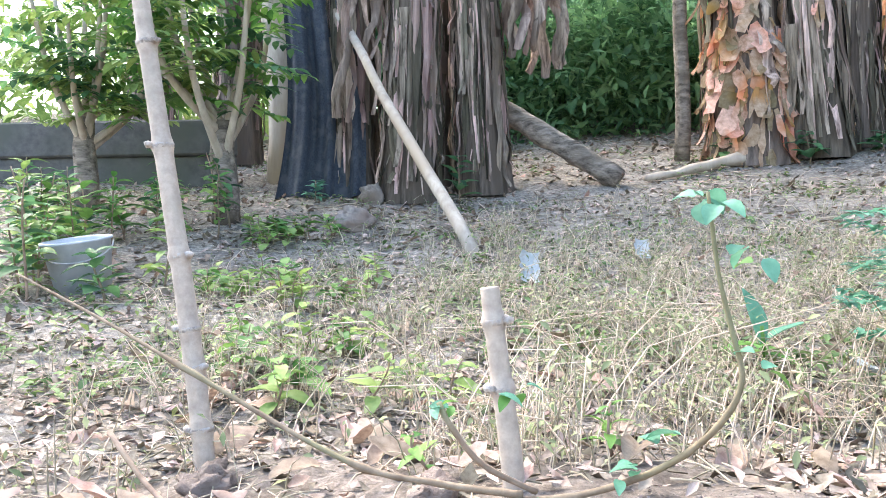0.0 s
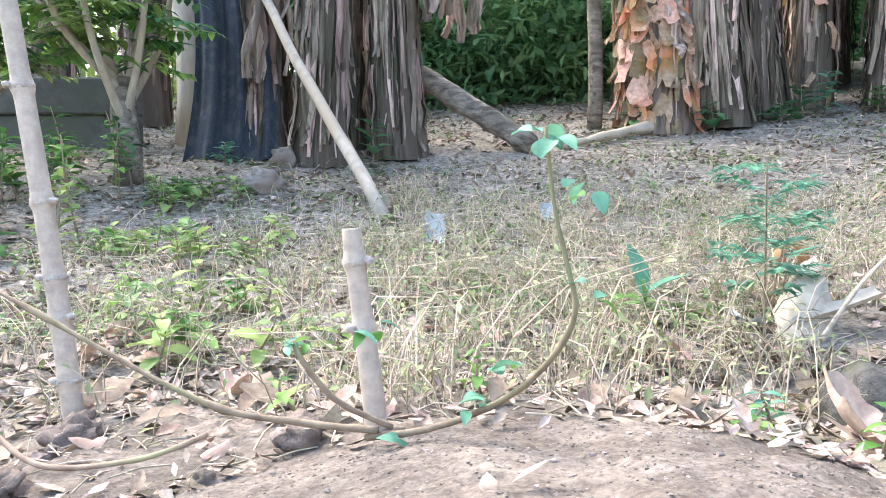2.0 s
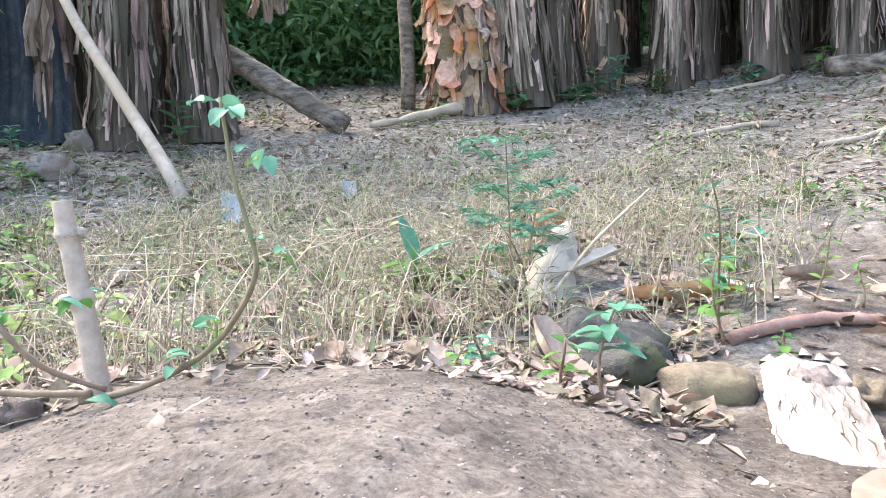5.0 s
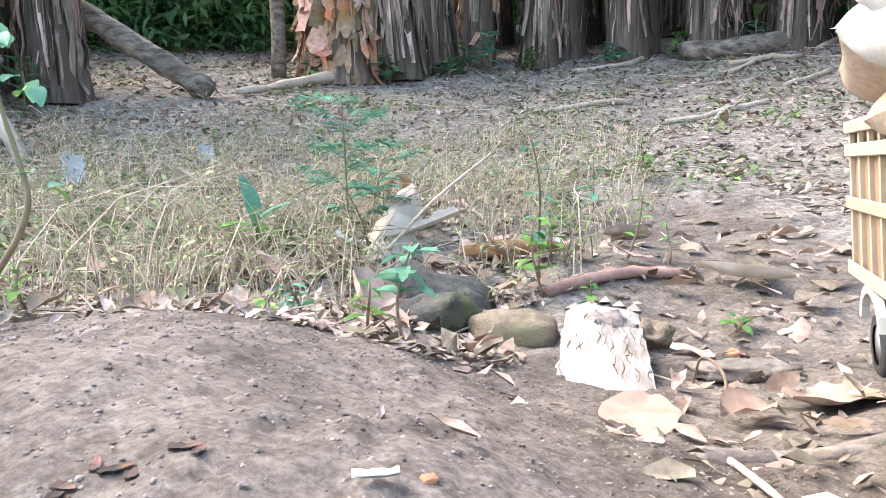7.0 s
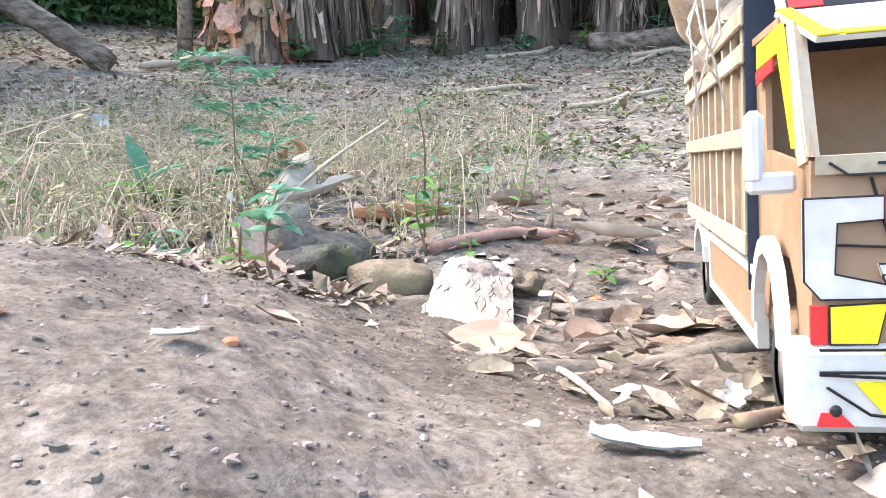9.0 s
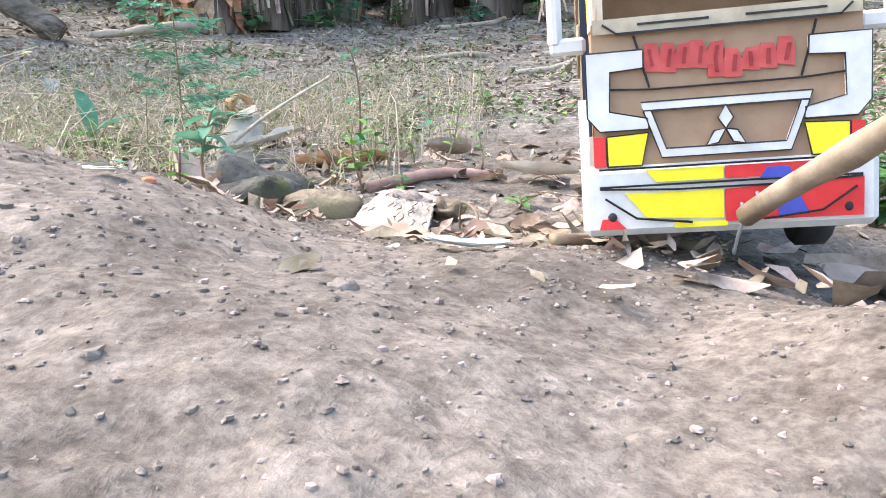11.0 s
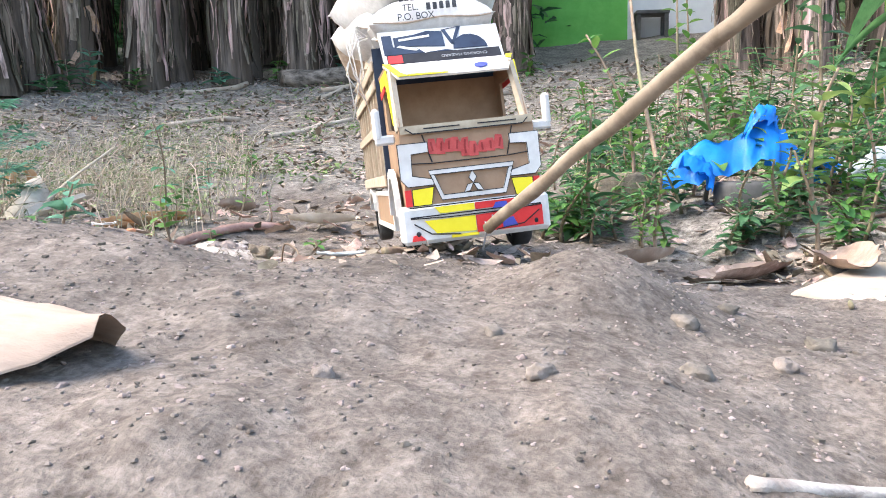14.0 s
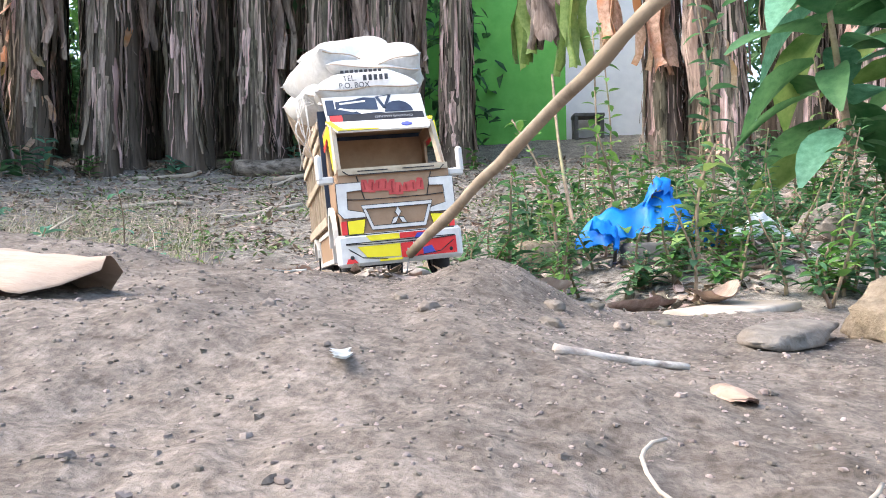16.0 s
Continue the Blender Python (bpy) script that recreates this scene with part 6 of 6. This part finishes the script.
# ---- litter, grass, pebbles ----
def is_soil(x, y):
    mound = math.exp(-0.5 * (((x - 0.15) / 0.42) ** 2 + (y / 0.5) ** 2) ** 2) + math.exp(-0.5 * (((x - 1.2) / 0.7) ** 2 + ((y - 0.2 - 0.35 * (x - 1.2)) / 0.22) ** 2))
    return mound + math.exp(-0.5 * (((x - 1.38) * 0.87 - (y - 0.75) * 0.5) / 0.19) ** 2 - 0.5 * (((x - 1.38) * 0.5 + (y - 0.75) * 0.87) / 0.75) ** 4)


def cleared(x, y):
    """Where larger things lie bare."""
    t = max(0.0, min(1.0, ((x - 0.72) * 0.27 + (y - 0.37) * 0.40) / 0.233))
    near_bark = math.hypot(x - 0.72 - 0.27 * t, y - 0.37 - 0.40 * t) < 0.075
    return near_bark or math.hypot(x - 0.95, y - 1.32) < 0.13 or math.hypot(x - 0.83, y - 0.70) < 0.06 or math.hypot(x - 0.80, y - 0.90) < 0.09


random.seed(90)
b = Build()
made = 0
while made < 36000:
    r, a = 0.45 + 6.2 * random.random() ** 1.5, U(-0.35, 2.25)
    x, y = r * math.cos(a), r * math.sin(a)
    s0 = is_soil(x, y)
    if cleared(x, y) or (s0 > 0.12 and random.random() < (0.995 if x < 0.62 else 0.84)):
        continue
    if y < 1.02 and x < 0.4 and random.random() < 0.8:
        continue
    s = U(0.008, 0.032) * (1 + 0.14 * r)
    m = Matrix.Translation((x, y, gz(x, y) + 0.003 + U(0, 0.008))) @ pose(0, 0, 0, U(-22, 22), U(-25, 25), U(0, 360))
    b.leaf(m, s, s * U(0.25, 0.7), 2, U(-0.5, 0.5), U(-0.5, 0.9), 0.1)
    made += 1
tagged(part("leaf_litter", b, LITTER), "brown and grey dry leaf litter covering the soil", "leaf litter", kind="stuff")
b = Build()
for _ in range(600):
    r, a = 0.95 + 5.5 * random.random() ** 1.4, U(-0.2, 2.1)
    x, y = r * math.cos(a), r * math.sin(a)
    if cleared(x, y) or (is_soil(x, y) > 0.12 and random.random() < 0.93) or (y < 1.02 and x < 0.4 and random.random() < 0.75):
        continue
    s = U(0.026, 0.055) * (1 + 0.10 * r)
    m = Matrix.Translation((x, y, gz(x, y) + U(0.006, 0.02))) @ pose(0, 0, 0, U(-25, 25), U(-30, 30), U(0, 360))
    b.leaf(m, s, s * U(0.35, 0.6), 5, U(-0.5, 0.5), U(-0.6, 1.0), 0.1)
for _ in range(130):
    x, y = U(-0.7, 1.35), U(0.78, 1.9)
    if cleared(x, y) or is_soil(x, y) > 0.25:
        continue
    s = U(0.035, 0.08)
    m = Matrix.Translation((x, y, gz(x, y) + U(0.010, 0.03))) @ pose(0, 0, 0, U(-20, 30), U(-30, 30), U(0, 360))
    b.leaf(m, s, s * U(0.4, 0.65), 5, U(-0.4, 0.4), U(-0.8, 0.9), 0.12)
for _ in range(90):
    x, y = U(0.85, 1.75), U(0.15, 1.25)
    if cleared(x, y) or y < 0.15 + 0.4 * (x - 0.85):
        continue
    s = U(0.03, 0.075)
    m = Matrix.Translation((x, y, gz(x, y) + U(0.008, 0.02))) @ pose(0, 0, 0, U(-15, 20), U(-20, 20), U(0, 360))
    b.leaf(m, s, s * U(0.35, 0.65), 5, U(-0.3, 0.3), U(-0.7, 0.8), 0.15)
tagged(part("large_litter", b, DRY), "larger curled dry leaves strewn over the litter", "leaf litter", kind="stuff")
b = Build()
for _ in range(3600):
    r, a = 0.5 + 5.5 * random.random() ** 1.4, U(-0.3, 2.2)
    x, y = r * math.cos(a), r * math.sin(a)
    if cleared(x, y) or (is_soil(x, y) > 0.1 and random.random() < 0.95):
        continue
    if x < 0.75 and y < 0.7 and math.hypot(x - 0.2, y - 0.1) < 0.75:
        continue
    t, ln = U(0, 3.14), U(0.02, 0.05) * (1 + 0.6 * r)
    z = gz(x, y) + 0.006
    d = Vector((math.cos(t), math.sin(t), U(-0.05, 0.15)))
    p = Vector((x, y, z))
    b.tube([p, p + d * ln * 0.5 + Vector((0, 0, U(0, 0.006))), p + d * ln], U(0.0005, 0.0011) * (1 + 0.4 * r), 4, False)
tagged(part("twig_litter", b, STRAW), "thin broken straws and twigs over the litter", "twigs", kind="stuff")


def in_grass(x, y):
    r, a = math.hypot(x, y), math.degrees(math.atan2(y, x))
    k = math.exp(-0.5 * ((x - 0.9) / 0.85) ** 2 - 0.5 * ((y - 1.75) / 0.85) ** 2)
    return k * min(1.0, max(0.0, (a - 37) / 9)) * (y > 0.86 - 0.15 * x)


random.seed(91)
b, green = Build(), Build()
made = 0
while made < 7000:
    x, y = U(-0.8, 3.2), U(0.8, 4.2)
    if cleared(x, y + 0.08) or random.random() > in_grass(x, y) * (0.12 + 1.5 * max(0, 0.25 + 1.3 * noise.noise(Vector((x * 4.5, y * 4.5, 4))))):
        continue
    tall = U(0.03, 0.15) * (1.6 if random.random() < 0.22 and y < 1.9 else 0.85)
    a, le = U(0, 6.28), U(0.1, 1.4)
    p = Vector((x, y, gz(x, y) - 0.004))
    d = Vector((math.cos(a), math.sin(a), 0))
    pts = [p, p + d * tall * le * 0.15 + Vector((0, 0, tall * 0.4)), p + d * tall * le * 0.45 + Vector((0, 0, tall * 0.75)), p + d * tall * le + Vector((0, 0, tall * U(0.7, 1.0)))]
    r = U(0.0007, 0.0016)
    b.tube(pts, [r, r, r * 0.8, r * 0.4], 3, False)
    for q in pts[1:]:
        if random.random() < 0.62:
            green.leaf(Matrix.Translation(q) @ pose(0, 0, 0, U(-40, 40), U(-30, 30), U(0, 360)), U(0.008, 0.022), U(0.004, 0.010), 2, 0.3, 0.3)
    made += 1
tagged(part("dry_grass", b, STRAW), "thin straw-coloured dry grass and weed stalks", "grass", kind="stuff")
tagged(part("grass_leaves", green, mat("faded_green_leaf", (0.19, 0.23, 0.10), (0.34, 0.37, 0.20), 30, 0.6, 0.0, island=0.4, trans=0.25)), "tiny faded green leaves on the stalks", "grass", kind="stuff")
b = Build()
for _ in range(7000):
    r, a = 1.55 + 4.2 * random.random() ** 1.2, U(-0.25, 2.2)
    x, y = r * math.cos(a), r * math.sin(a)
    if noise.noise(Vector((x * 1.5, y * 1.5, 9))) < -0.05 or is_soil(x, y) > 0.4:
        continue
    s = U(0.012, 0.035)
    for _ in range(3):
        b.leaf(Matrix.Translation((x + U(-0.02, 0.02), y + U(-0.02, 0.02), gz(x, y) + U(0.004, 0.05))) @ pose(0, 0, 0, U(-30, 30), U(-30, 30), U(0, 360)), s, s * 0.5, 2, 0.3, 0.3)
tagged(part("ground_weeds", b, mat("low_weed_green", (0.10, 0.17, 0.06), (0.20, 0.29, 0.11), 30, 0.6, 0.0, island=0.5, trans=0.25)), "low green weeds spread over the ground", "weeds", kind="stuff")
b = Build()
for i in range(17000):
    x, y = (U(-0.3, 0.75), U(-0.7, 0.75)) if i < 12500 else (U(0.6, 1.9), U(-0.6, 0.7))
    s = U(0.0006, 0.0018) if i % 26 else U(0.0018, 0.0034)
    b.blob((x, y, gz(x, y) + s * 0.1), (s * U(0.8, 1.3), s * U(0.6, 1.2), s * 0.6), 0.8, 2, (6, 4), 0, i)
tagged(part("grit", b, mat("soil_grit", (0.12, 0.096, 0.083), (0.30, 0.255, 0.225), 40, 0.95, 0.2, island=0.5), smooth=False), "soil crumbs and grit on the mound", "grit", kind="stuff")
